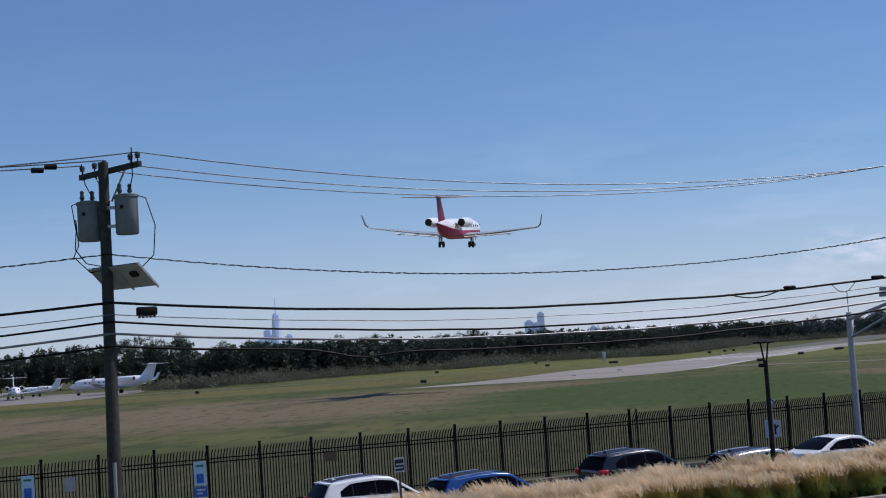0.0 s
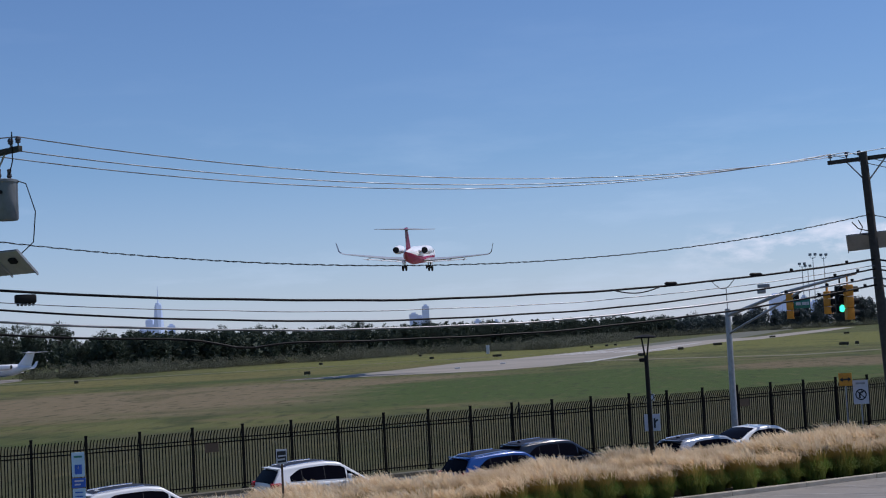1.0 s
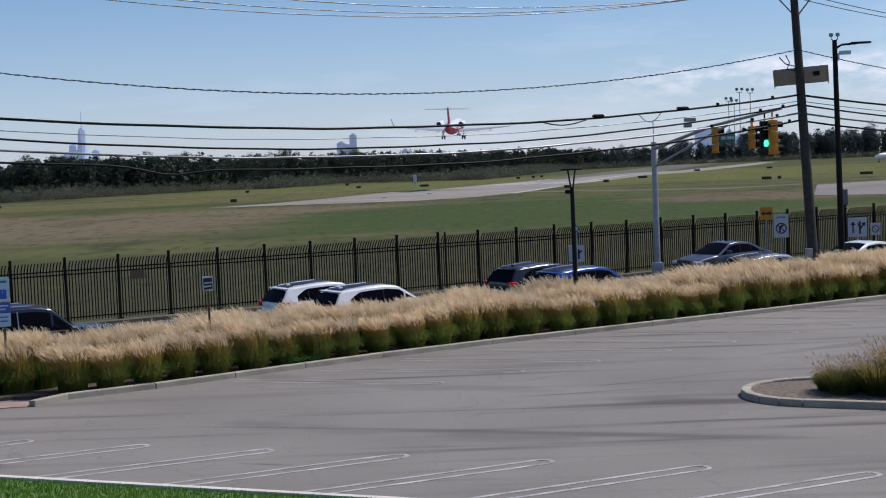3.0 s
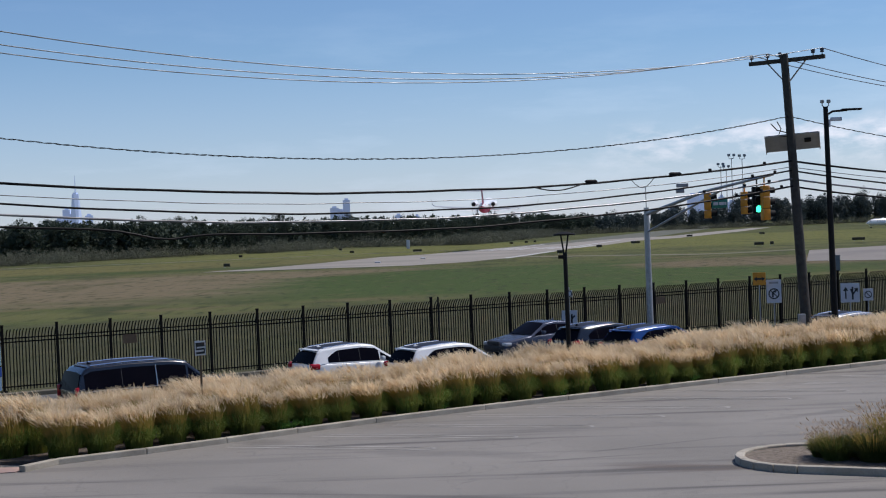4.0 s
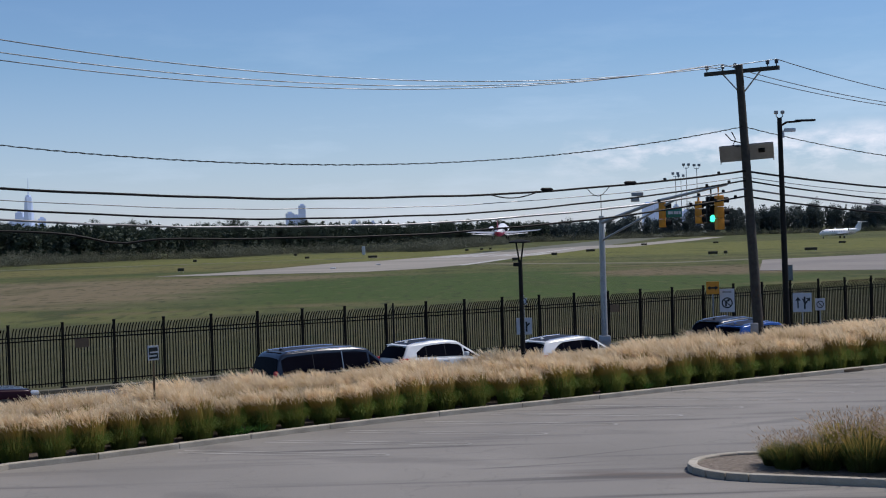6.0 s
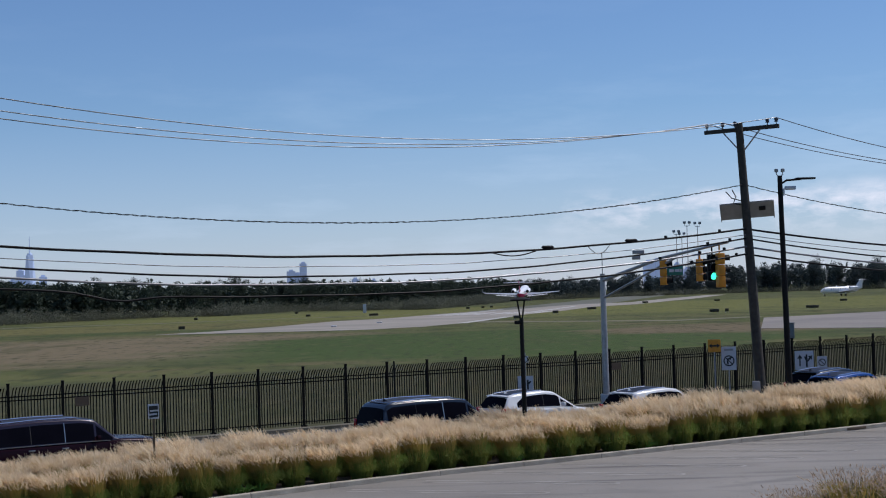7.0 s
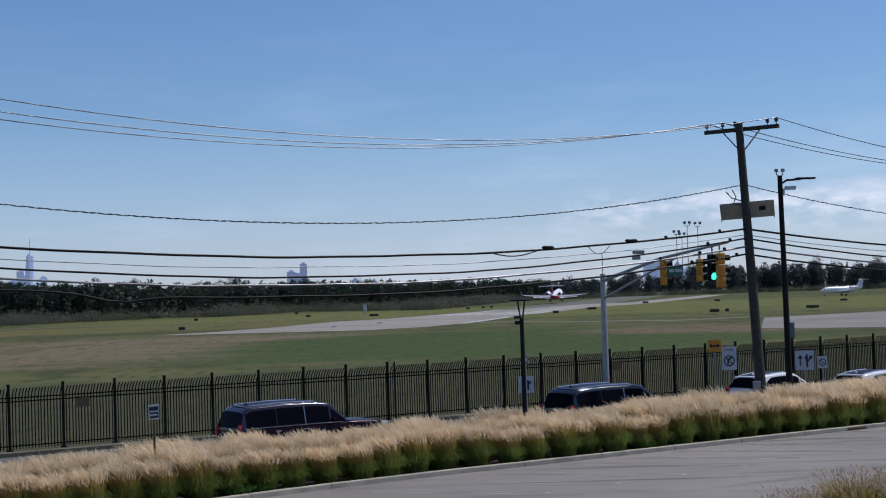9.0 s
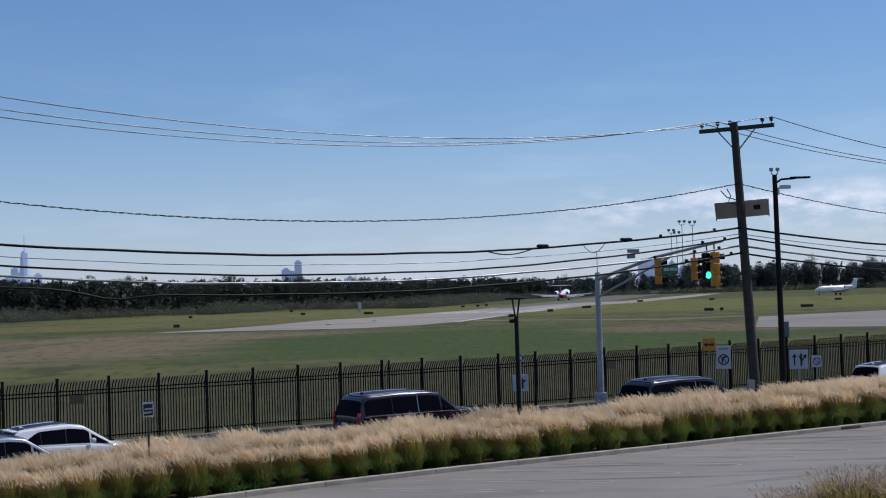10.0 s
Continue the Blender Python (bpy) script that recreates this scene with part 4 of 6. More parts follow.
# ---- lamp posts ----
def street_lamp():
    p = road_at(15.25, 2.3)
    root = tagged(new("street_lamp"), "slim black lamp post with a flat arm", "street lamp")
    root.matrix_basis = pose(p.x, p.y, 0.05)
    bm = bmesh.new()
    tube(bm, [(0.0, 0, -0.2), (-0.05, 0, 4.5), (-0.1, 0, 9.35)], [0.13, 0.11, 0.09], 12)
    part("post", from_bm("post", bm, M_BLACKMETAL), root)
    bm = bmesh.new()
    tube(bm, [(-0.1, 0, 9.02), (0.15, 0, 9.17), (0.7, 0, 9.2)], 0.04, 8)
    part("arm", from_bm("arm", bm, M_BLACKMETAL), root)
    bm = bmesh.new()
    box(bm, 0.85, 0, 9.22, 0.75, 0.3, 0.07, 0.03)
    part("lamp_head", from_bm("lamp_head", bm, M_BLACKMETAL), root)
    for x in (-0.22, 0.02):
        bm = bmesh.new()
        tube(bm, [(-0.1, 0, 9.3), (x, 0, 9.4), (x, 0, 9.5)], 0.022, 6)
        box(bm, x, 0, 9.55, 0.14, 0.12, 0.13, 0.03)
        part("floodlight", from_bm("floodlight", bm, M_GREYPAINT), root)
    bm = bmesh.new()
    box(bm, 0.28, 0, 8.88, 0.42, 0.14, 0.14, 0.03)
    tube(bm, [(-0.08, 0, 8.85), (0.15, 0, 8.85)], 0.03, 6)
    tube(bm, [(0.02, 0, 8.85), (0.02, 0, 8.6)], 0.05, 8)
    part("surveillance_camera", from_bm("surveillance_camera", bm, M_WHITE), root, "white surveillance camera")


street_lamp()


def bollard_lamp():
    """A thin black post whose two prongs carry a flat dish."""
    p = road_at(2.91, 2.2)
    root = tagged(new("garden_lamp"), "thin black lamp post with a flat round head", "street lamp")
    root.matrix_basis = pose(p.x, p.y, 0.05)
    bm = bmesh.new()
    tube(bm, [(0.02, 0, -0.2), (0, 0, 4.45)], [0.085, 0.07], 10)
    part("post", from_bm("post", bm, M_BLACKMETAL), root)
    for x in (-1, 1):
        bm = bmesh.new()
        tube(bm, [(x * 0.03, 0, 4.4), (x * 0.12, 0, 5.02)], 0.03, 6)
        part("prong", from_bm("prong", bm, M_BLACKMETAL), root)
    bm = bmesh.new()
    tube(bm, [(0, 0, 5.0), (0, 0, 5.05), (0, 0, 5.12)], [0.36, 0.36, 0.08], 18)
    part("head", from_bm("head", bm, M_BLACKMETAL), root)
    bm = bmesh.new()
    box(bm, -0.12, 0, 4.3, 0.22, 0.16, 0.12, 0.02)
    part("box", from_bm("box", bm, M_BLACKMETAL), root)


bollard_lamp()


# ---- signs ----
def sign(pos, turn, post_h, plates, label, post_mat=M_STEEL, r=0.03):
    """A post sign; plates: (z, w, h, material, marks), marks being (x, z, w, h, material)."""
    root = tagged(new("post_sign"), label, "sign")
    root.matrix_basis = pose(pos.x, pos.y, 0, 0, 0, turn)
    bm = bmesh.new()
    box(bm, 0, 0.02, post_h / 2 - 0.1, r * 2, r, post_h + 0.2, 0.004)
    part("post", from_bm("post", bm, post_mat, False), root)
    for z, w, h, m, marks in plates:
        bm = bmesh.new()
        box(bm, 0, -0.01, 0, w, 0.01, h, 0.003)
        pl_ = part("plate", from_bm("plate", bm, m, False), root, m=pose(0, 0, z))
        for mk in marks:
            bm = bmesh.new()
            if mk[0] == "ring":
                _, x, zz, rr, th, mm = mk
                ro = [[(x + q * math.cos(a), -0.02, zz + q * math.sin(a)) for q in (rr - th, rr)] for a in np.linspace(0, 2 * math.pi, 28)]
                loft(bm, ro, closed=False)
                nm = "ring"
            elif mk[0] == "bar":
                _, x0, z0, x1, z1, th, mm = mk
                d_ = Vector((x1 - x0, 0, z1 - z0)).normalized()
                sd = Vector((-d_.z, 0, d_.x)) * th / 2
                a_, b_ = Vector((x0, -0.022, z0)), Vector((x1, -0.022, z1))
                bm.faces.new([bm.verts.new(v) for v in (a_ - sd, b_ - sd, b_ + sd, a_ + sd)])
                nm = "bar"
            else:
                _, x, zz, size, dx, dz, mm = mk
                d_, sd = Vector((dx, 0, dz)).normalized(), Vector((-dz, 0, dx)).normalized()
                o = Vector((x, -0.022, zz))
                bm.faces.new([bm.verts.new(v) for v in (o + d_ * size, o + sd * size * 0.7, o - sd * size * 0.7)])
                nm = "arrowhead"
            part(nm, from_bm(nm, bm, mm, False), pl_)
    return root


B = M_BLACK
# double arrow, prohibition, lane arrows, small round: on the far verge
sign(road_at(25.25, 16.9), -6, 2.65, [(2.39, 0.62, 0.62, M_YELLOW, [("bar", -0.16, 0, 0.16, 0, 0.09, B), ("tip", 0.12, 0, 0.16, 1, 0, B), ("tip", -0.12, 0, 0.16, -1, 0, B)])], "yellow double arrow sign on a thin post")
sign(road_at(26.05, 16.75), -6, 2.3, [(1.74, 0.72, 1.15, M_WHITE, [("ring", 0, -0.12, 0.27, 0.06, B), ("bar", -0.18, 0.06, 0.18, -0.30, 0.05, B),
     ("bar", -0.06, -0.3, -0.06, -0.05, 0.08, B), ("bar", -0.06, -0.05, 0.06, 0.0, 0.08, B), ("tip", 0.04, 0.0, 0.12, 1, 0.3, B), ("bar", -0.22, 0.42, 0.22, 0.42, 0.09, M_GREYPAINT)])], "white no-turn sign with a black ring")
sign(road_at(31.3, 16.75), -6, 1.9, [(1.38, 0.95, 0.98, M_WHITE, [("bar", -0.22, -0.3, -0.22, 0.12, 0.07, B), ("tip", -0.22, 0.1, 0.2, 0, 1, B), ("bar", 0.12, -0.35, 0.12, 0.3, 0.09, B),
     ("bar", 0.12, -0.1, 0.3, 0.14, 0.08, B), ("tip", 0.28, 0.12, 0.18, 0.7, 0.7, B), ("bar", 0.12, -0.05, 0.02, 0.2, 0.07, B)])], "white lane arrow sign")
sign(road_at(32.6, 16.75), -6, 1.5, [(1.22, 0.5, 0.62, M_WHITE, [("ring", 0, 0, 0.19, 0.045, B), ("bar", -0.12, 0.12, 0.12, -0.12, 0.04, B)])], "small white sign with a black ring")
sign(road_at(13.65, 16.8), -6, 2.6, [(1.18, 0.7, 0.75, M_WHITE, [("bar", -0.12, -0.2, -0.12, 0.2, 0.07, B), ("bar", 0.1, -0.25, 0.1, 0.2, 0.08, B), ("bar", 0.1, 0.0, 0.24, 0.14, 0.07, B), ("tip", -0.12, 0.15, 0.12, 0, 1, B)]),
     (2.3, 0.3, 0.3, M_WHITE, [("ring", 0, 0, 0.15, 0.04, B)])], "white lane arrow sign before the fence")
sign(road_at(6.85, 16.9), -6, 2.55, [], "bare dark steel post beside the fence", M_BLACKMETAL, 0.035)
# sign at the long bed: unreadable black and white bars
sign(road_at(-10.52, 0.75), 12, 2.62, [(2.42, 0.29, 0.40, M_WHITE, [("bar", -0.11, 0.09, 0.12, 0.10, 0.11, B), ("bar", -0.11, -0.035, 0.12, -0.02, 0.05, B), ("bar", -0.11, -0.14, 0.12, -0.12, 0.06, B), ("bar", -0.105, -0.02, -0.105, 0.14, 0.03, B), ("bar", 0.11, -0.15, 0.11, 0.0, 0.03, B)])],
     "small white sign with black bars on a brown post", M_BROWNSIGN)


def stall_sign(x, y, turn):
    W = M_WHITE
    return sign(Vector((x, y, 0)), turn, 3.0, [
        (2.70, 0.32, 0.62, M_PALEBLUE, [("bar", -0.1, 0.2, 0.1, 0.2, 0.05, M_GREENSIGN), ("bar", -0.09, -0.12, 0.09, -0.12, 0.24, M_BLUE), ("ring", 0, -0.16, 0.06, 0.025, W), ("bar", 0, -0.1, 0, -0.03, 0.03, W)]),
        (2.24, 0.34, 0.24, M_BLUE, [("bar", -0.1, 0.05, 0.12, 0.05, 0.04, W), ("bar", -0.1, -0.04, 0.05, -0.04, 0.04, W)]),
        (1.93, 0.32, 0.34, M_PALEBLUE, [("bar", -0.1, 0.07, 0.1, 0.07, 0.03, M_BLUE), ("bar", -0.1, -0.03, 0.1, -0.03, 0.03, M_BLUE)])],
        "pale blue and blue reserved parking sign on a post", M_BROWNSIGN)


stall_sign(-12.47, 37.3, 14)
stall_sign(-16.3, 35.4, 14)


# ---- woods behind the airfield ----
WOODS = [(-430, 580), (-230, 575), (-172, 545), (-152, 455), (-125, 438), (-91, 505), (-62, 588), (-24, 680), (5, 742), (63, 800), (104, 880), (182, 890), (300, 910), (520, 960)]


SCRUB = [(-152, 404), (-127, 389), (-99, 474), (-71, 474), (-50, 543), (-28, 522), (-5, 492), (12, 582), (34, 750), (104, 870), (182, 884), (300, 904)]


def woods_at(u, edge=WOODS):
    """A point on a line of growth, and the way along it; u from 0 to 1 over its length."""
    ps = [Vector((x, y, 0)) for x, y in edge]
    ls = [(b - a).length for a, b in zip(ps, ps[1:])]
    d = u * sum(ls)
    for a, b, ln in zip(ps, ps[1:], ls):
        if d <= ln:
            return a.lerp(b, d / ln), (b - a).normalized()
        d -= ln
    return ps[-1], (ps[-1] - ps[-2]).normalized()


def crown_mesh(name, seed, h, w, n_clump, per, leaf, material):
    """A crown: leaf clumps at the ends of limbs, uneven, with gaps."""
    rng = np.random.default_rng(seed)
    verts, faces = [], []
    lobes = [(rng.normal(0, w * 0.28), rng.normal(0, w * 0.28), h * rng.uniform(0.14, 0.9), w * rng.uniform(0.22, 0.42)) for _ in range(11)]
    for _ in range(n_clump):
        lx, ly, lz, lr = lobes[rng.integers(len(lobes))]
        v = rng.normal(0, 1, 3)
        v = v / np.linalg.norm(v) * lr * rng.uniform(0.55, 1.08)
        c = np.array([lx, ly, lz]) + v * (1, 1, 0.85)
        if c[2] < 0.25:
            continue
        for _ in range(per):
            o = c + rng.normal(0, leaf * 0.8, 3)
            a, b = rng.normal(0, 1, 3), rng.normal(0, 1, 3)
            a, b = a / np.linalg.norm(a) * leaf * rng.uniform(0.5, 1.2), b / np.linalg.norm(b) * leaf * rng.uniform(0.4, 0.9)
            k = len(verts)
            verts += [o - a * 0.5, o + b * 0.5, o + a * 0.5, o - b * 0.5]
            faces.append((k, k + 1, k + 2, k + 3))
    return mesh_of(name, verts, faces, material)


def trunk_mesh(name, seed, h):
    rng = random.Random(seed)
    bm = bmesh.new()
    tube(bm, [(0, 0, -0.3), (rng.uniform(-.2, .2), 0, h * 0.35), (rng.uniform(-.3, .3), rng.uniform(-.3, .3), h * 0.8)], [0.22, 0.16, 0.05], 6)
    for _ in range(5):
        z, a, r = h * rng.uniform(0.3, 0.6), rng.uniform(0, 6.28), rng.uniform(1.2, 2.4)
        tube(bm, [(0, 0, z), (r * math.cos(a), r * math.sin(a), z + rng.uniform(0.8, 2.2))], [0.08, 0.03], 5)
    return from_bm(name, bm, M_BARK)


TREES = [(crown_mesh("crown", 20 + i, 10.5, 4.6 - 0.6 * (i % 3), 420, 13, 0.29, M_LEAF), trunk_mesh("trunk", i, 10.5)) for i in range(7)]
FAR_CROWNS = [crown_mesh("crown", 80 + i, 10.5, 5.0, 420, 14, 0.32, M_LEAFHAZE) for i in range(3)]
SHRUBS = [crown_mesh("scrub_bush", 60 + i, 1.7, 5.0, 170, 14, 0.20, M_SHRUB) for i in range(4)]
rng = random.Random(11)
for k in range(300):
    row = k % 3
    p, d = woods_at((k + rng.uniform(0, 1)) / 300)
    back = Vector((-d.y, d.x, 0))
    p = p + back * (3 + row * 8 + rng.uniform(-3, 3))
    crown, trunk = TREES[rng.randrange(7)]
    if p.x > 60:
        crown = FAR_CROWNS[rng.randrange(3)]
    sc = rng.uniform(0.90, 1.22) * (1.4 if p.x > 150 else 1.1 if p.x > 110 else 0.9 if p.x > 40 else 1.0) * (0.92 + 0.09 * row) * (1.5 if p.x < -200 else 1.02)
    if rng.random() < 0.05:
        sc *= 1.22
    tree = tagged(new("tree"), "dark green broadleaf tree at the wood's edge" if row < 2 else "dark green broadleaf tree within the wood", "tree", "woods behind the airfield")
    tree.matrix_basis = pose(p.x, p.y, -0.06, 0, 0, rng.uniform(0, 360)) @ Matrix.Diagonal((sc, sc, sc * rng.uniform(0.9, 1.12), 1))
    part("trunk", trunk, tree)
    part("crown", crown, tree)
for k in range(300):
    p, d = woods_at((k + rng.uniform(0, 1)) / 300, SCRUB)
    back = Vector((-d.y, d.x, 0))
    p = p + back * rng.uniform(0, 9)
    sc = rng.uniform(1.1, 1.55)
    thing("bush", SHRUBS[rng.randrange(4)], pose(p.x, p.y, -0.2, 0, 0, rng.uniform(0, 360)) @ Matrix.Diagonal((sc * 1.2, sc * 1.2, sc, 1)),
          "olive scrub bush in front of the woods", "bush", "scrub along the woods")


def far_woods():
    """Deep woods behind the front rows, in one mesh: crowns made of leaf clumps."""
    rg = np.random.default_rng(3)
    verts, blue = [], []
    for k in range(1600):
        p, d = woods_at(rg.uniform(0, 1))
        b = rg.uniform(1, 62)
        x, y = p.x - d.y * b, p.y + d.x * b
        h, w = rg.uniform(8.0, 13.0) * (1.4 if x > 150 else 1.1 if x > 110 else 0.88 if x > 40 else 1.45 if x < -200 else 0.98), rg.uniform(1.5, 2.7)
        n = 190
        v = rg.normal(0, 1, (n, 3))
        v = v / np.linalg.norm(v, axis=1)[:, None] * rg.uniform(0.6, 1.05, (n, 1)) * (w, w, h * 0.42)
        o = v + (x, y, h * 0.58)
        q1, q2 = rg.normal(0, 0.33, (n, 3)), rg.normal(0, 0.33, (n, 3))
        # crowns beyond the runway go into the mesh with haze-tinted leaves
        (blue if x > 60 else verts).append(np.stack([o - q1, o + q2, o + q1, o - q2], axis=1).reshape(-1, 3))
    for vs, m, label in ((verts, M_LEAF, "dense dark green woodland"), (blue, M_LEAFHAZE, "dense woodland beyond the runway, blue with painted haze")):
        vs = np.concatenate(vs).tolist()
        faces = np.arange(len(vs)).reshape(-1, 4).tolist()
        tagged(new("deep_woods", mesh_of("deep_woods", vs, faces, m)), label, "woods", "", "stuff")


far_woods()


# ---- far city ----
def tower_block(name, x, y, w, h, material, label, taper=1.0, twist=0.0, spire=0.0):
    root = tagged(new(name), label, "skyscraper", "far skyline")
    root.matrix_basis = pose(x, y, -2, 0, 0, random.uniform(-20, 20))
    bm = bmesh.new()
    n = 9
    rings = []
    for k in range(n):
        u = k / (n - 1)
        s, c = w / 2 * (1 - (1 - taper) * u), 0.30 * w * u if twist else 0.02 * w
        rings.append([(-s + c, -s, u * h), (s - c, -s, u * h), (s, -s + c, u * h), (s, s - c, u * h), (s - c, s, u * h), (-s + c, s, u * h), (-s, s - c, u * h), (-s, -s + c, u * h)])
    loft(bm, rings)
    part("shaft", from_bm("shaft", bm, material, False), root)
    for k in range(1, 8):
        bm = bmesh.new()
        s = w * (1 - (1 - taper) * k / 8) + 0.6
        box(bm, 0, 0, h * k / 8, s, s, h * 0.012)
        if not twist:
            part("floor_band", from_bm("floor_band", bm, M_TOWER, False), root)
        else:
            bm.free()
    bm = bmesh.new()
    box(bm, 0, 0, h + 2, w * 0.5 * taper, w * 0.5 * taper, 5)
    part("roof_plant", from_bm("roof_plant", bm, material, False), root)
    if spire:
        bm = bmesh.new()
        tube(bm, [(0, 0, h), (0, 0, h + spire)], [2.2, 0.5], 6)
        part("spire", from_bm("spire", bm, material, False), root)


D = 4000.0
tower_block("skyscraper", -0.2745 * D, D, 31, 140, M_TOWER, "tall glass tower with a spire, pale blue with painted haze", 0.66, 1, 50)
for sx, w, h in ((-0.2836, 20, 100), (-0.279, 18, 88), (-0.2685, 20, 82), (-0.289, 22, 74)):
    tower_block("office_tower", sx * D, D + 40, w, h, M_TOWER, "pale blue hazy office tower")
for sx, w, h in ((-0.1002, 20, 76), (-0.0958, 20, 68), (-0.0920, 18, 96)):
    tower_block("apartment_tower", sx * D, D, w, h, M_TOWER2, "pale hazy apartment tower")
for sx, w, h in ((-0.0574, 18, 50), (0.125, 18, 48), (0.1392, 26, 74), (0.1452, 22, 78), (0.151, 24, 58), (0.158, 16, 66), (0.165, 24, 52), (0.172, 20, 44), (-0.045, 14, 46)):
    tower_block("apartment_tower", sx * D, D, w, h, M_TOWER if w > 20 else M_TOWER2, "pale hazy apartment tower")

# ---- airfield furniture ----
for x, y, w in ((-47, 270, 1.7), (-64, 389, 1.4), (-45, 463, 1.4), (-35, 391, 1.7), (-17, 372, 3.2), (8, 461, 1.6), (13, 475, 1.4), (16, 483, 1.3), (14, 280, 1.9), (25, 330, 1.8), (37, 370, 3.2), (65, 478, 2.6), (52, 286, 2.6), (87, 473, 2.4), (74, 299, 3.6), (55, 289, 1.0), (105, 391, 2.6), (-100, 300, 1.2)):
    root = tagged(new("airfield_sign"), "low dark airfield guidance sign on the grass", "airfield sign", "airfield signs")
    root.matrix_basis = pose(x, y, -0.06, 0, 0, random.uniform(-12, 12))
    bm = bmesh.new()
    box(bm, 0, 0, 0.50, w * 0.7, 0.3, 0.55, 0.04)
    part("panel", from_bm("panel", bm, M_ORANGE), root)
    for lx in (-0.35, 0.35):
        bm = bmesh.new()
        box(bm, lx * w * 0.7, 0, 0.12, 0.08, 0.08, 0.3)
        part("leg", from_bm("leg", bm, M_STEEL, False), root)
bm = bmesh.new()
box(bm, 0, 0, 1.3, 1.0, 0.5, 2.7, 0.05)
thing("marker_cabinet", from_bm("marker_cabinet", bm, M_WHITE), pose(-23.5, 455, -0.06), "white upright equipment cabinet by the runway", "cabinet")
for x, y, w, h in ((-19, 262, 1.0, 0.25), (-12, 285, 1.0, 0.25)):
    bm = bmesh.new()
    box(bm, 0, 0, h / 2, w, 0.5, h, 0.06)
    thing("light_housing", from_bm("light_housing", bm, M_WHITE), pose(x, y, -0.05), "white approach light housing by the runway end", "light housing")
bm = bmesh.new()
box(bm, 0, 0, 0.75, 0.62, 0.5, 1.5, 0.03)
box(bm, 0, 0, 1.53, 0.70, 0.58, 0.06, 0.01)
thing("relay_cabinet", from_bm("relay_cabinet", bm, M_CAN), pose(33.7, 145, -0.06), "grey steel relay cabinet on the grass", "cabinet")
for k, (sx, dist, h) in enumerate(((0.1582, 930, 48.5), (0.1618, 950, 47.5), (0.1655, 910, 54.0), (0.1725, 910, 53.4))):
    root = tagged(new("flood_mast"), "slim grey apron light mast", "light mast", "apron light masts")
    root.matrix_basis = pose(sx * dist, dist, -0.06)
    bm = bmesh.new()
    tube(bm, [(0, 0, 0), (0, 0, h * 0.78)], [0.30, 0.20], 8)
    part("mast", from_bm("mast", bm, M_STEEL), root)
    for x in (-1.5, 1.5):
        bm = bmesh.new()
        tube(bm, [(0, 0, h * 0.765), (x, 0, h * 0.775), (x, 0, h * 0.80)], 0.18, 6)
        box(bm, x, 0, h * 0.81, 1.7, 1.3, 1.5, 0.2)
        part("floodlight", from_bm("floodlight", bm, M_GREYPAINT), root)


# ---- ornamental grass ----
def blades_mesh(name, seed, n, h, spread, width, material, droop, rise=0.0, base=0.12, segs=3, lean=(0.0, 0.0)):
    """Arching blades from one crown of roots."""
    rg = np.random.default_rng(seed)
    verts, faces = [], []
    for _ in range(n):
        a, r0 = rg.uniform(0, 2 * math.pi), base * math.sqrt(rg.uniform(0, 1))
        hh, sp = h * rg.uniform(0.6, 1.1), spread * rg.uniform(0.2, 1.0)
        x0, y0 = r0 * math.cos(a), r0 * math.sin(a)
        dr = droop * (0.35 + 0.95 * sp / spread)
        t = rg.uniform(0, math.pi)
        wx, wy = math.cos(t) * width * rg.uniform(0.7, 1.3), math.sin(t) * width
        k = len(verts)
        for j in range(segs + 1):
            u = j / segs
            out = sp * u ** 1.6
            z = hh * (u - dr * u ** 3)
            px, py = x0 + out * math.cos(a) + lean[0] * u * u, y0 + out * math.sin(a) + lean[1] * u * u
            s = (1 - u) ** 0.6 if j < segs else 0.08
            verts += [(px - wx * s, py - wy * s, rise + z), (px + wx * s, py + wy * s, rise + z)]
        for j in range(segs):
            q = k + 2 * j
            faces.append((q, q + 1, q + 3, q + 2))
    return mesh_of(name, verts, faces, material)


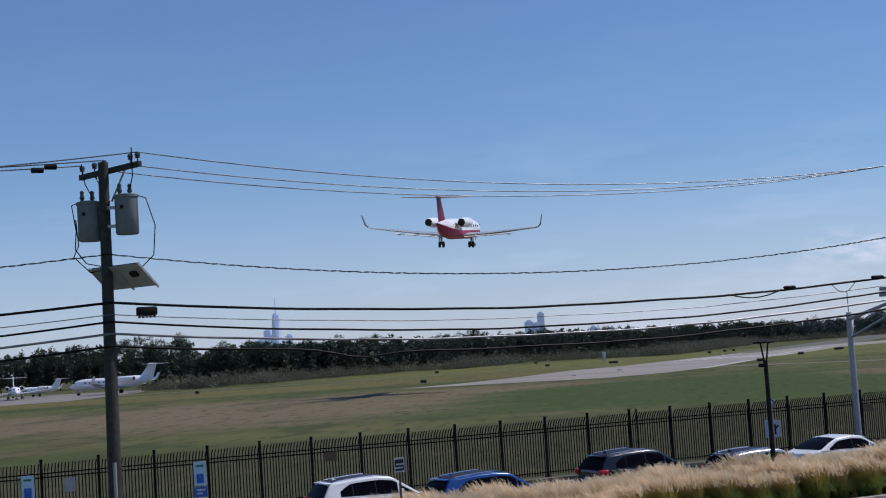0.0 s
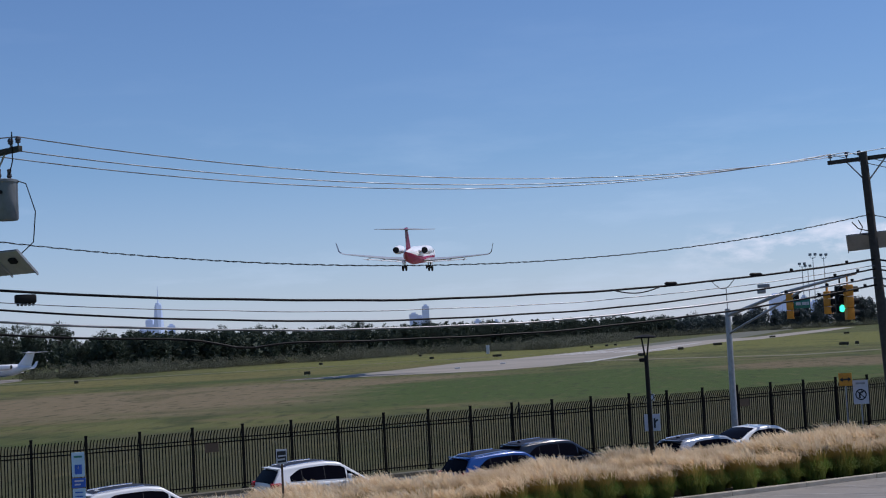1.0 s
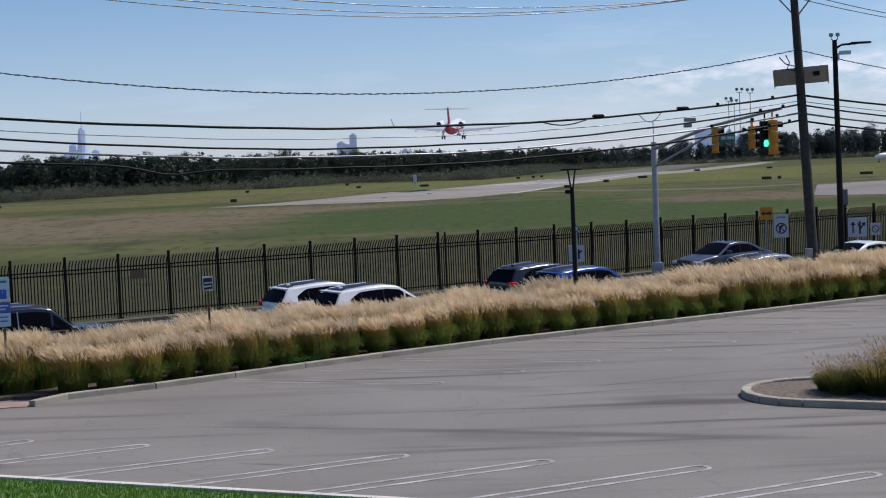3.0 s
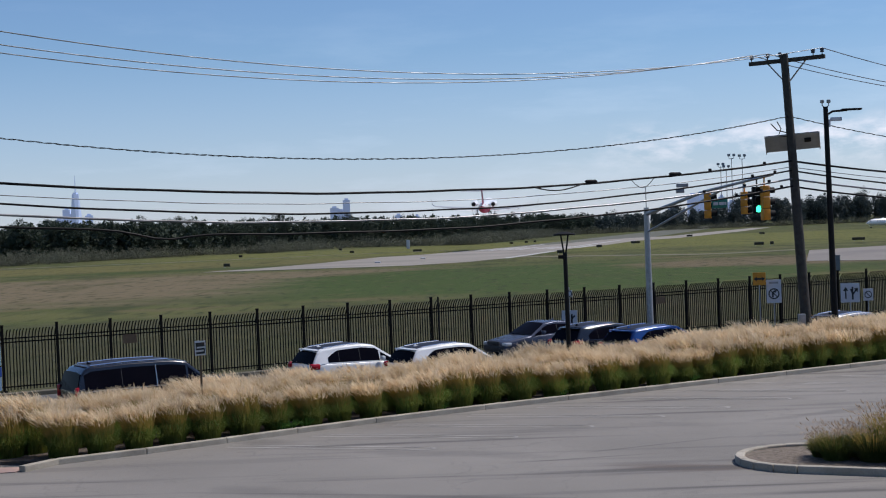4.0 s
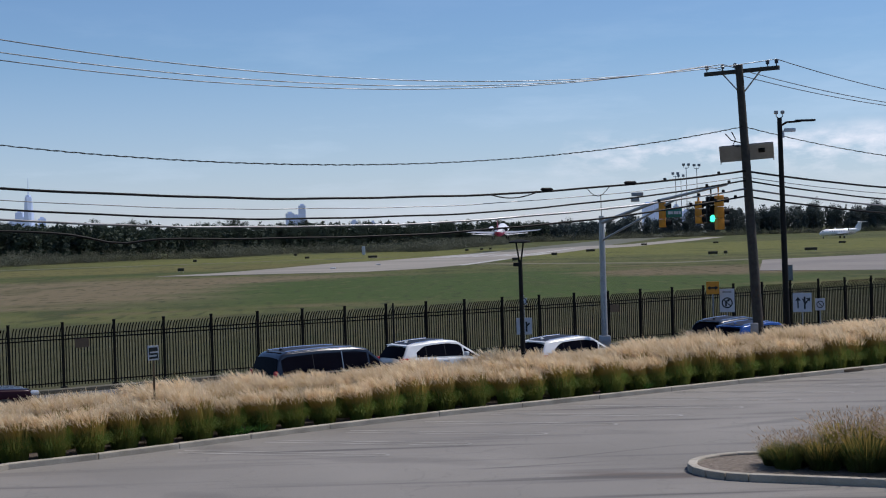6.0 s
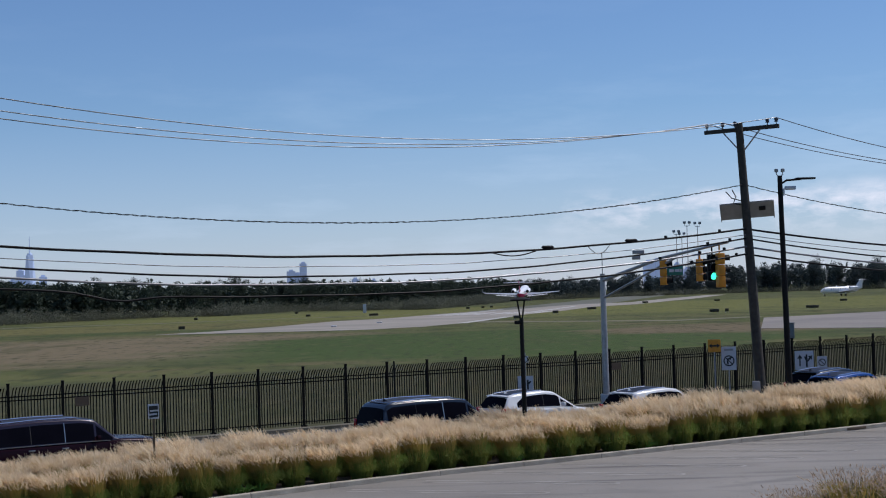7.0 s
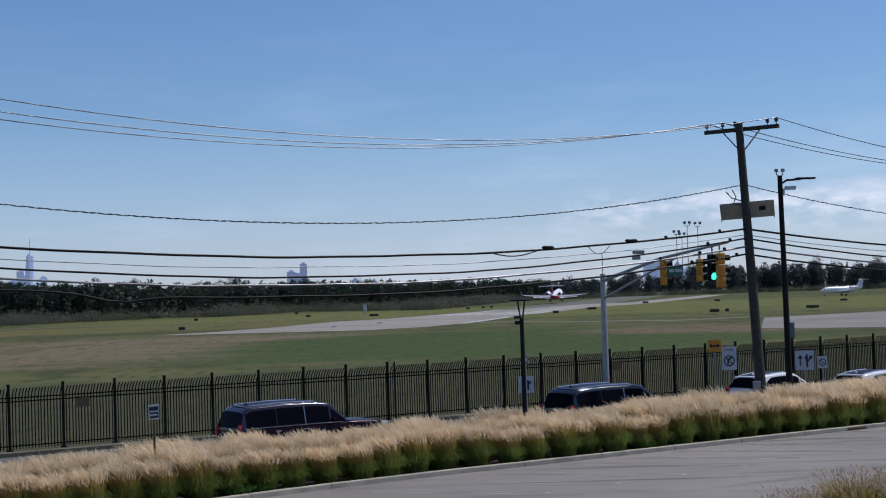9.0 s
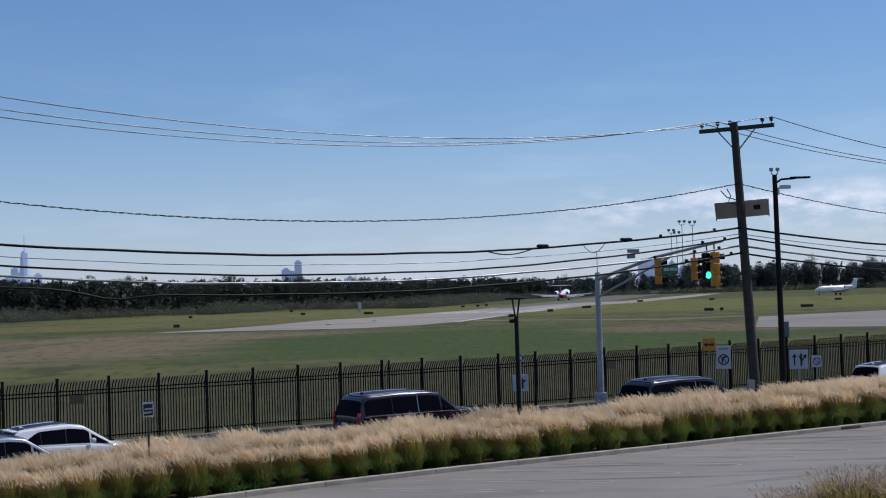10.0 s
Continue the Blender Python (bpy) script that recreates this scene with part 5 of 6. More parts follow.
def plume_mesh(name, seed, n, h, spread, size, lean, head=None, low=0.72):
    """Stems that end in feathery heads."""
    rg = np.random.default_rng(seed)
    verts, faces, mats = [], [], []
    for _ in range(n):
        a, r0 = rg.uniform(0, 2 * math.pi), 0.40 * math.sqrt(rg.uniform(0, 1))
        hh, sp = h * rg.uniform(low, 1.06), spread * math.sqrt(rg.uniform(0, 1))
        lx, ly = lean[0] * rg.uniform(0.2, 1.6) + rg.normal(0, 0.10), lean[1] + rg.normal(0, 0.10)
        f = lambda u: np.array([(r0 + sp * u ** 1.5) * math.cos(a) + lx * u ** 3, (r0 + sp * u ** 1.5) * math.sin(a) + ly * u ** 3, hh * (u - droop * u ** 4)])
        droop = rg.uniform(0.02, 0.20)
        k = len(verts)
        us = (0.30, 0.45, 0.60, 0.76)
        for u in us:
            p = f(u)
            verts += [tuple(p - (0.0065, 0, 0)), tuple(p + (0.0065, 0.003, 0))]
        for j in range(len(us) - 1):
            faces.append((k + 2 * j, k + 2 * j + 1, k + 2 * j + 3, k + 2 * j + 2))
            mats.append(1)
        u0 = 1 - size / hh
        b, c1, c2, top = f(u0), f(u0 * 0.62 + 0.38), f(u0 * 0.28 + 0.72), f(1.0)
        for _ in range(3):
            t = rg.uniform(0, math.pi)
            w = np.array([math.cos(t), math.sin(t), rg.uniform(-0.2, 0.2)]) * rg.uniform(0.004, 0.009)
            m1, m2 = c1 + rg.normal(0, 0.010, 3), c2 + rg.normal(0, 0.016, 3)
            k = len(verts)
            verts += [tuple(b), tuple(m1 - w), tuple(m1 + w), tuple(m2 - w * 0.75), tuple(m2 + w * 0.75), tuple(top + rg.normal(0, 0.022, 3))]
            faces += [(k, k + 2, k + 1), (k + 1, k + 2, k + 4, k + 3), (k + 3, k + 4, k + 5)]
            mats += [0, 0, 0]
    me = mesh_of(name, verts, faces, head or M_PLUME)
    me.materials.append(M_STEM)
    me.polygons.foreach_set("material_index", mats)
    return me


CLUMPS = [(blades_mesh("foliage", 100 + i, 2300, 1.30 + 0.07 * (i % 3), 0.50, 0.0055, M_BLADE, 0.54, base=0.40), plume_mesh("plumes", 200 + i, 640, 1.50, 0.30, 0.33, (-0.26 - 0.08 * (i % 3), 0.03), None, 0.80)) for i in range(6)]
rng = random.Random(4)
for row, (o, h0) in enumerate(((0.56, 0.90), (1.45, 1.0), (2.4, 1.0))):
    s = -34.0 + row * 0.4
    while s < 66:
        ss = s + rng.uniform(-0.12, 0.12)
        oo = o + kerb_face(ss) * (1 - row * 0.38) + 0.1 + rng.uniform(-0.12, 0.12)
        if ss < -15.6:
            oo = max(oo, 0.4)
        foliage, plumes = CLUMPS[rng.randrange(6)]
        k = h0 * rng.uniform(0.84, 1.08) * (1.08 if ss > 7.4 else 0.97)
        g = thing("ornamental_grass", foliage, road_pose(ss, oo, 0.08, rng.uniform(-25, 25) - ROAD_TURN) @ Matrix.Diagonal((k, k, k, 1)),
                  "green reed grass clump with tall tan plumes", "grass clump", "reed grass along the kerb")
        part("plumes", plumes, g, "dry tan feathery plumes")
        s += rng.uniform(0.92, 1.12)
# leafy weeds at the kerb
WEED = blades_mesh("weed", 300, 60, 0.4, 0.4, 0.022, leafy("weed_leaves", (0.09, 0.19, 0.04), (0.06, 0.13, 0.03), 4.0), 0.5)
for s in (-8.4, -7.9, -8.7, -3.3, 1.1, 6.4):
    thing("weed", WEED, road_pose(s, 0.42 + kerb_face(s), 0.09, s * 50), "leafy bright green weed at the kerb", "weed")

# island: softer fountain grass with thin rosy heads
M_SOFT = leafy("fountain_grass_blades", (0.060, 0.105, 0.024), (0.15, 0.155, 0.055), 3.0, 0.2, 0.4)
SOFT = [(blades_mesh("foliage", 400 + i, 2600, 0.96, 0.70, 0.0045, M_SOFT, 0.34, base=0.34), plume_mesh("plumes", 500 + i, 190, 1.14, 0.62, 0.13, (0.0, 0.0), M_HEAD, 0.8)) for i in range(3)]
for x, y, k in ((0.85, 0.25, 0.62), (1.35, -0.35, 0.86), (1.75, 0.55, 1.12), (2.2, -0.3, 1.1), (3.0, 0.3, 1.18), (3.3, -0.7, 1.05), (4.0, 0.5, 1.15), (4.4, -0.5, 1.1), (5.3, 0.2, 1.15), (6.3, -0.4, 1.1), (7.4, 0.3, 1.1), (8.6, -0.2, 1.1), (10.0, 0.2, 1.1), (0.15, 0.0, 0.50), (0.55, -0.35, 0.78)):
    p = im @ Vector((x, y, 0.09))
    foliage, plumes = SOFT[int(x * 7) % 3]
    g = thing("fountain_grass", foliage, pose(p.x, p.y, p.z, 0, 0, x * 77) @ Matrix.Diagonal((k, k, k, 1)), "arching fountain grass clump on the island bed", "grass clump", "fountain grass on the island")
    part("plumes", plumes, g, "thin rosy-tan seed heads")


# ---- road vehicles ----
def lerp_table(tab, x):
    for (x0, *a), (x1, *b) in zip(tab, tab[1:]):
        if x <= x1:
            u = 0 if x1 == x0 else max(0.0, (x - x0) / (x1 - x0))
            return [p + (q - p) * u for p, q in zip(a, b)]
    return list(tab[-1][1:])


SHAPES = {
    # length, width; shoulder line (x, z, half-width factor); glasshouse (x, roof z); pillars
    "suv": dict(L=4.62, W=1.86, belt=[(0, 0.72, .80), (0.03, 1.00, .90), (0.10, 1.12, 1), (0.62, 1.04, 1), (0.72, 1.00, .99), (0.93, 0.86, .93), (0.985, 0.72, .84), (1, 0.55, .78)],
                roof=[(0.02, 1.06), (0.085, 1.49), (0.12, 1.57), (0.30, 1.64), (0.44, 1.66), (0.54, 1.60), (0.735, 1.02)], side=[(0.150, 0.240), (0.243, 0.410), (0.414, 0.572)], r=0.35),
    "big": dict(L=5.75, W=2.02, belt=[(0, 0.80, .86), (0.02, 1.10, .95), (0.06, 1.18, 1), (0.66, 1.18, 1), (0.74, 1.20, .99), (0.95, 1.12, .95), (0.99, 0.90, .88), (1, 0.6, .84)],
                roof=[(0.015, 1.14), (0.045, 1.72), (0.08, 1.86), (0.30, 1.91), (0.52, 1.89), (0.60, 1.82), (0.725, 1.16)], side=[(0.055, 0.247), (0.250, 0.427), (0.432, 0.592)], r=0.40),
    "hatch": dict(L=4.35, W=1.82, belt=[(0, 0.68, .80), (0.03, 0.94, .90), (0.10, 1.05, 1), (0.62, 0.98, 1), (0.72, 0.95, .99), (0.93, 0.82, .93), (0.985, 0.70, .84), (1, 0.55, .78)],
                  roof=[(0.02, 1.00), (0.085, 1.36), (0.12, 1.45), (0.30, 1.51), (0.44, 1.52), (0.54, 1.47), (0.735, 0.97)], side=[(0.150, 0.240), (0.243, 0.410), (0.414, 0.572)], r=0.33),
    "sedan": dict(L=4.80, W=1.84, belt=[(0, 0.60, .78), (0.03, 0.90, .88), (0.12, 1.00, .97), (0.30, 0.98, 1), (0.66, 0.92, 1), (0.76, 0.90, .98), (0.95, 0.74, .90), (0.99, 0.6, .82), (1, 0.48, .76)],
                  roof=[(0.13, 0.99), (0.24, 1.26), (0.32, 1.40), (0.45, 1.45), (0.55, 1.40), (0.72, 0.93)], side=[(0.215, 0.303), (0.306, 0.439), (0.443, 0.60)], r=0.33),
}


def vehicle(shape, body, roof_mat, label, category, plain=False):
    """A car with its nose towards +x, standing on z = 0."""
    d = SHAPES[shape]
    L, W = d["L"], d["W"] / 2
    root = tagged(new(category.replace(" ", "_")), label, category)
    rings = []
    for i in range(33):
        u = i / 32
        z, w = lerp_table(d["belt"], u)
        w *= W
        lo = 0.24 + (0.10 if u < 0.04 or u > 0.97 else 0.0)
        mid = lo + (z - lo) * 0.5
        half = [(w * 0.93, lo), (w * 0.985, lo + 0.10), (w, mid), (w * 0.985, z - 0.12), (w * 0.972, z - 0.07), (w * 0.935, z - 0.028), (w * 0.87, z - 0.008), (w * 0.78, z)]
        x = (u - 0.5) * L
        rings.append([(x, y, zz) for y, zz in half] + [(x, -y, zz) for y, zz in half[::-1]])
    bm = bmesh.new()
    loft(bm, rings)
    part("body", from_bm("body", bm, body), root)
    # glasshouse
    x0, x1 = d["roof"][0][0], d["roof"][-1][0]
    low = lambda u: lerp_table(d["belt"], u)[0] - 0.03
    top = lambda u: max(lerp_table(d["roof"], u)[0], low(u) + 0.02)
    wl_, wt_ = W * 0.955, W * 0.76

    def flank(u, v, side, out=0.0):
        zl, zt = low(u), top(u) - 0.09
        full = d["roof"][len(d["roof"]) // 2][1]
        f = v * max(0.0, (zt - zl)) / (full - zl)
        bow = 0.08 * ((2 * u - x0 - x1) / (x1 - x0)) ** 2      # the roof narrows towards both ends
        return ((u - 0.5) * L, side * (wl_ + (wt_ - wl_ - bow) * f + out), zl + v * max(0.0, zt - zl))

    rings = []
    for i in range(29):
        u = x0 + (x1 - x0) * i / 28
        a, b = flank(u, 0, 1), flank(u, 1, 1)
        rise = min(0.09, max(0.0, top(u) - b[2]))
        arc = [(a[0], b[1] - 0.12 * (1 - math.cos(q)), b[2] + rise * 0.86 * math.sin(q)) for q in (0.3, 0.6, 0.9, 1.2, 1.5)]
        one = [a, flank(u, 0.5, 1), b] + arc + [(a[0], b[1] * 0.45, b[2] + rise)]
        rings.append(one + [(p[0], -p[1], p[2]) for p in one[::-1]])
    bm = bmesh.new()
    loft(bm, rings)
    part("cabin", from_bm("cabin", bm, roof_mat), root)
    # side windows
    for side in (1, -1):
        for (a, b) in d["side"]:
            bm = bmesh.new()
            rear = 0.45 if a == d["side"][0][0] and shape != "big" else 0.0     # pointed end of the rearmost pane
            cols = [[flank(a + (b - a) * k / 5, 0.08 + v * (0.84 - rear * (1 - k / 5) ** 1.5), side, 0.006) for v in (0.0, 0.5, 1.0)] for k in range(6)]
            loft(bm, cols, closed=False)
            part("side_window", from_bm("side_window", bm, M_GLASS), root, "dark tinted side window")
        for (a, b), (c, e) in zip(d["side"], d["side"][1:]):
            bm = bmesh.new()
            cols = [[flank(q, v, side, 0.004) for v in (0.08, 0.5, 0.92)] for q in (b - 0.002, c + 0.002)]
            loft(bm, cols, closed=False)
            part("door_pillar", from_bm("door_pillar", bm, M_PLASTIC), root, "black door pillar")
        # front quarter glass along the pillar
        a, b = d["side"][-1][1] + 0.012, x1 - 0.035
        bm = bmesh.new()
        cols = [[flank(a + (b - a) * k / 5, v, side, 0.006) for v in (0.10, 0.5, 0.88)] for k in range(6)]
        loft(bm, cols, closed=False)
        part("side_window", from_bm("side_window", bm, M_GLASS), root, "dark tinted side window")
    # windscreen and rear window lie on the sloped ends
    r = d["roof"]
    for nm, seq in (("windscreen", [r[-2], r[-1]]), ("rear_window", [r[1], r[0]] if shape != "sedan" else [r[2], r[0]])):
        bm = bmesh.new()
        cols = []
        for k in range(7):
            v = 0.04 + 0.92 * k / 6
            u = seq[0][0] + (seq[1][0] - seq[0][0]) * v
            w = (wt_ + (wl_ - wt_) * v) * 0.93
            push = 0.02 if nm == "windscreen" else -0.02
            x, z = (u - 0.5) * L + push, max(low(u) + 0.03, top(u)) + 0.008
            cols.append([(x, -w, z - 0.03), (x, -w * 0.5, z), (x, 0, z + 0.004), (x, w * 0.5, z), (x, w, z - 0.03)])
        loft(bm, cols, closed=False)
        part(nm, from_bm(nm, bm, M_GLASS), root, "dark glass")
    if shape != "sedan":
        bm = bmesh.new()       # dark panel between polished edges: white cars' glass, added elsewhere against sky reflection
        cols = [[((u - 0.5) * L, y * wt_, top(u) + 0.010 - 0.012 * y * y) for y in (-0.72, -0.4, 0, 0.4, 0.72)] for u in np.linspace(r[1][0] + 0.03, r[-2][0] - 0.01, 12)]
        loft(bm, cols, closed=False)
        part("roof_glass", from_bm("roof_glass", bm, M_ROOFPANEL), root, "dark roof panel")
    if shape in ("suv", "hatch"):
        bm = bmesh.new()       # lip over the rear window
        box(bm, (r[1][0] - 0.5) * L + 0.02, 0, r[1][1] + 0.035, 0.22, wt_ * 1.7, 0.04, 0.015)
        part("rear_spoiler", from_bm("rear_spoiler", bm, body), root)
    bm = bmesh.new()           # fin aerial
    x_f, z_f = (r[2][0] + 0.05 - 0.5) * L, top(r[2][0] + 0.05)
    loft(bm, [[(x_f - 0.08, y, z_f), (x_f - 0.06, y * 0.4, z_f + 0.09), (x_f + 0.10, y * 0.6, z_f)] for y in (-0.03, 0.03)])
    part("aerial", from_bm("aerial", bm, body), root)
    if shape == "big":
        for side in (1, -1):
            bm = bmesh.new()
            tube(bm, [flank(u, 0.03, side, 0.012) for u in np.linspace(0.05, x1 - 0.05, 12)], 0.014, 5)
            part("belt_trim", from_bm("belt_trim", bm, M_RIM), root, "chrome window trim")
            for u in (d["side"][1][1] + 0.003,):
                bm = bmesh.new()
                tube(bm, [flank(u, 0.05, side, 0.012), flank(u, 0.5, side, 0.012), flank(u, 0.95, side, 0.012)], 0.014, 5)
                part("pillar_trim", from_bm("pillar_trim", bm, M_RIM), root, "chrome pillar trim")
    # lamps, bumpers, mirrors, rails
    zb = lerp_table(d["belt"], 0.02)[0]
    for side in (1, -1):
        bm = bmesh.new()
        if shape in ("suv", "hatch"):        # lamp that wraps the corner under the rear pillar
            box(bm, -L / 2 + 0.20, side * W * 0.875, zb + 0.10, 0.36, 0.21, 0.20, 0.05)
        else:
            box(bm, -L / 2 + 0.10, side * W * (0.84 if shape == "big" else 0.74), zb - 0.13 if shape != "big" else 1.05, 0.12, 0.12 if shape == "big" else 0.30, 0.12 if shape != "big" else 0.5, 0.03)
        part("tail_lamp", from_bm("tail_lamp", bm, M_TAIL), root, "red tail lamp")
        bm = bmesh.new()
        box(bm, L / 2 - 0.22, side * W * 0.76, lerp_table(d["belt"], 0.955)[0] - 0.10, 0.3, 0.34, 0.14, 0.04)
        part("headlight", from_bm("headlight", bm, M_LAMP), root, "clear headlight")
        bm = bmesh.new()
        u = d["side"][-1][1] + 0.01
        box(bm, (u - 0.5) * L, side * (W + 0.09), low(u) + 0.12, 0.13, 0.2, 0.14, 0.03)
        part("wing_mirror", from_bm("wing_mirror", bm, body if not plain else M_PLASTIC), root)
        if shape != "sedan":
            bm = bmesh.new()
            ps = [((u - 0.5) * L, side * wt_ * 0.80, top(u) + 0.012) for u in np.linspace(r[2][0] + 0.02, r[-3][0] - 0.01, 8)]
            tube(bm, ps, 0.024 if shape == "big" else 0.018, 8)
            part("roof_rail", from_bm("roof_rail", bm, M_RAIL), root, "bright metal roof rail")
        bm = bmesh.new()
        box(bm, 0, side * (W * 0.975), 0.31, L * 0.52, 0.06, 0.14, 0.02)
        part("sill", from_bm("sill", bm, M_PLASTIC), root)
        for h in (d["side"][0][1] + 0.012, d["side"][1][1] + 0.012):
            bm = bmesh.new()
            box(bm, (h + 0.01 - 0.5) * L - 0.12, side * (W * 0.995), low(h) - 0.12, 0.2, 0.03, 0.035, 0.008)
            part("door_handle", from_bm("door_handle", bm, M_RIM), root)
    for nm, x in (("front_bumper", L / 2 - 0.08), ("rear_bumper", -L / 2 + 0.07)):
        bm = bmesh.new()
        box(bm, x, 0, 0.44, 0.2, W * 1.6, 0.26, 0.06)
        part(nm, from_bm(nm, bm, M_PLASTIC), root)
    bm = bmesh.new()
    box(bm, L / 2 - 0.03, 0, 0.66 if shape != "big" else 0.8, 0.08, W * 0.9, 0.16 if shape != "big" else 0.3, 0.02)
    part("grille", from_bm("grille", bm, M_PLASTIC), root)
    bm = bmesh.new()
    box(bm, -L / 2 - 0.002, 0, 0.74 if shape != "big" else 0.86, 0.03, 0.34, 0.16, 0.005)
    part("number_plate", from_bm("number_plate", bm, M_WHITE), root, "blank pale plate")
    # wheels
    rr = d["r"]
    bm = bmesh.new()
    tube(bm, [(0, -0.11, 0), (0, -0.10, 0), (0, 0.10, 0), (0, 0.11, 0)], [rr - 0.04, rr, rr, rr - 0.04], 24)
    tyre = from_bm("tyre", bm, M_TYRE)
    bm = bmesh.new()
    tube(bm, [(0, 0.10, 0), (0, 0.118, 0)], [rr * 0.66, rr * 0.64], 20)
    for k in range(5):
        a = 2 * math.pi * k / 5
        tube(bm, [(0.04 * math.cos(a), 0.125, 0.04 * math.sin(a)), (rr * 0.62 * math.cos(a), 0.125, rr * 0.62 * math.sin(a))], 0.035, 5)
    rim = from_bm("rim", bm, M_RIM)
    bm = bmesh.new()
    tube(bm, [(0, -0.02, 0), (0, 0.012, 0)], rr + 0.07, 24)
    arch = from_bm("wheel_arch", bm, M_PLASTIC)
    for x in (0.305 * L, -0.285 * L):
        for side in (1, -1):
            m = pose(x, side * (W - 0.115), rr, 0, 0, 0 if side > 0 else 180)
            wheel = part("wheel", tyre, root, "black tyre on an alloy wheel", m)
            part("rim", rim, wheel)
            part("wheel_arch", arch, root, m=pose(x, side * (W - 0.008), rr + 0.02, 0, 0, 0 if side > 0 else 180))
    return root


P_WHITE, P_BLACK, P_BLUE = paint("white_car_paint", (0.74, 0.75, 0.76)), paint("black_car_paint", (0.005, 0.005, 0.008)), paint("blue_car_paint", (0.010, 0.055, 0.22), 0.3)
P_MAROON, P_GREY, P_NAVY, P_SILVER = paint("maroon_car_paint", (0.016, 0.004, 0.008), 0.1), paint("blue_grey_car_paint", (0.085, 0.095, 0.13), 0.4), paint("navy_car_paint", (0.012, 0.018, 0.05), 0.3), paint("silver_car_paint", (0.45, 0.46, 0.48), 0.5)
P_BLACKROOF, P_BLUEROOF, P_MAROONROOF = paint("black_car_roof", (0.006, 0.006, 0.009), 0, True), paint("blue_car_roof", (0.012, 0.06, 0.24), 0.2, True), paint("maroon_car_roof", (0.016, 0.004, 0.008), 0, True)
LANE_NEAR, LANE_MID, LANE_FAR = 5.2, 8.0, 14.0
# (shape, paint, roof, label, category, lane, towards +s, rows of (seconds, s))
TRAFFIC = [
    ("suv", P_WHITE, P_WHITE, "white compact SUV driving in the second lane", "suv", LANE_MID, 1, [(0, -8.35), (1, -6.05), (2.2, -4.2), (3.5, -2.51), (5, 0.25), (6.2, 4.3), (7.5, 10.5), (8.5, 17.0), (9.2, 22.0), (10, 28.3)]),
    ("suv", P_WHITE, P_WHITE, "white compact SUV driving beside the grasses", "suv", LANE_NEAR, 1, [(0, -17.6), (1, -12.9), (2, -7.1), (2.2, -6.0), (3.5, -1.09), (5, 3.63), (6.2, 8.29), (7.5, 13.8), (8.5, 20.0), (10, 31.5)]),
    ("big", P_BLACK, P_BLACKROOF, "long black SUV with chrome roof rails", "suv", LANE_NEAR, 1, [(0, -29), (2.2, -18), (3.5, -12.2), (4.5, -8.05), (5, -6.15), (6.2, -1.5), (7.5, 3.45), (8.5, 7.4), (10, 13.1)]),
    ("big", P_MAROON, P_MAROONROOF, "long very dark maroon SUV in the second lane", "suv", LANE_MID, 1, [(0, -50), (6.2, -13.6), (7.5, -8.5), (9, -2.2), (10, 2.5)]),
    ("suv", P_BLUE, P_BLUEROOF, "bright blue hatchback SUV beside the grasses", "suv", LANE_NEAR, 1, [(0, -5.5), (1, -0.65), (2, 2.75), (3.5, 7.5), (5, 13.2), (6.2, 17.8), (7.5, 25.1), (10, 41)]),
    ("suv", P_BLACK, P_BLACKROOF, "black SUV waiting in the second lane", "suv", LANE_MID, 1, [(0, 1.65), (1, 2.95), (2.2, 4.3), (3.5, 7.3), (5, 13.49), (6.2, 19.5), (7.5, 27), (10, 44)]),
    # silver roof colour stands for the glint on a black roof
    ("hatch", P_BLACK, P_SILVER, "black hatchback, its roof glint painted silver", "hatchback", LANE_NEAR, 1, [(0, 4.8), (1, 7.7), (2.2, 11.2), (3.5, 16.9), (4, 19.4), (5.5, 31), (10, 71)]),
    ("sedan", P_WHITE, P_WHITE, "white sedan driving in the second lane", "sedan", LANE_MID, 1, [(0, 10.4), (1, 12.4), (2.2, 17.0), (3.5, 27), (5.5, 44), (10, 88)]),
    ("sedan", P_GREY, P_GREY, "blue-grey sedan driving along the fence", "sedan", LANE_FAR, -1, [(0, 42), (2.2, 26.4), (3.5, 15.22), (4.5, 4.28), (5.5, -8.89), (7.5, -37), (10, -75)]),
    ("suv", P_WHITE, P_WHITE, "white SUV arriving in the second lane", "suv", LANE_MID, 1, [(0, -62), (9.0, -15.6), (9.5, -12.72), (10, -10.18)]),
    ("suv", P_SILVER, P_SILVER, "silver SUV arriving beside the grasses", "suv", LANE_NEAR, 1, [(0, -62), (9.0, -18.6), (9.5, -15.6), (10, -12.9)]),
]
CARS = []
for shape, body, roof_m, label, cat, lane, way, rows in TRAFFIC:
    CARS.append((vehicle(shape, body, roof_m, label, cat), lane, way, rows))


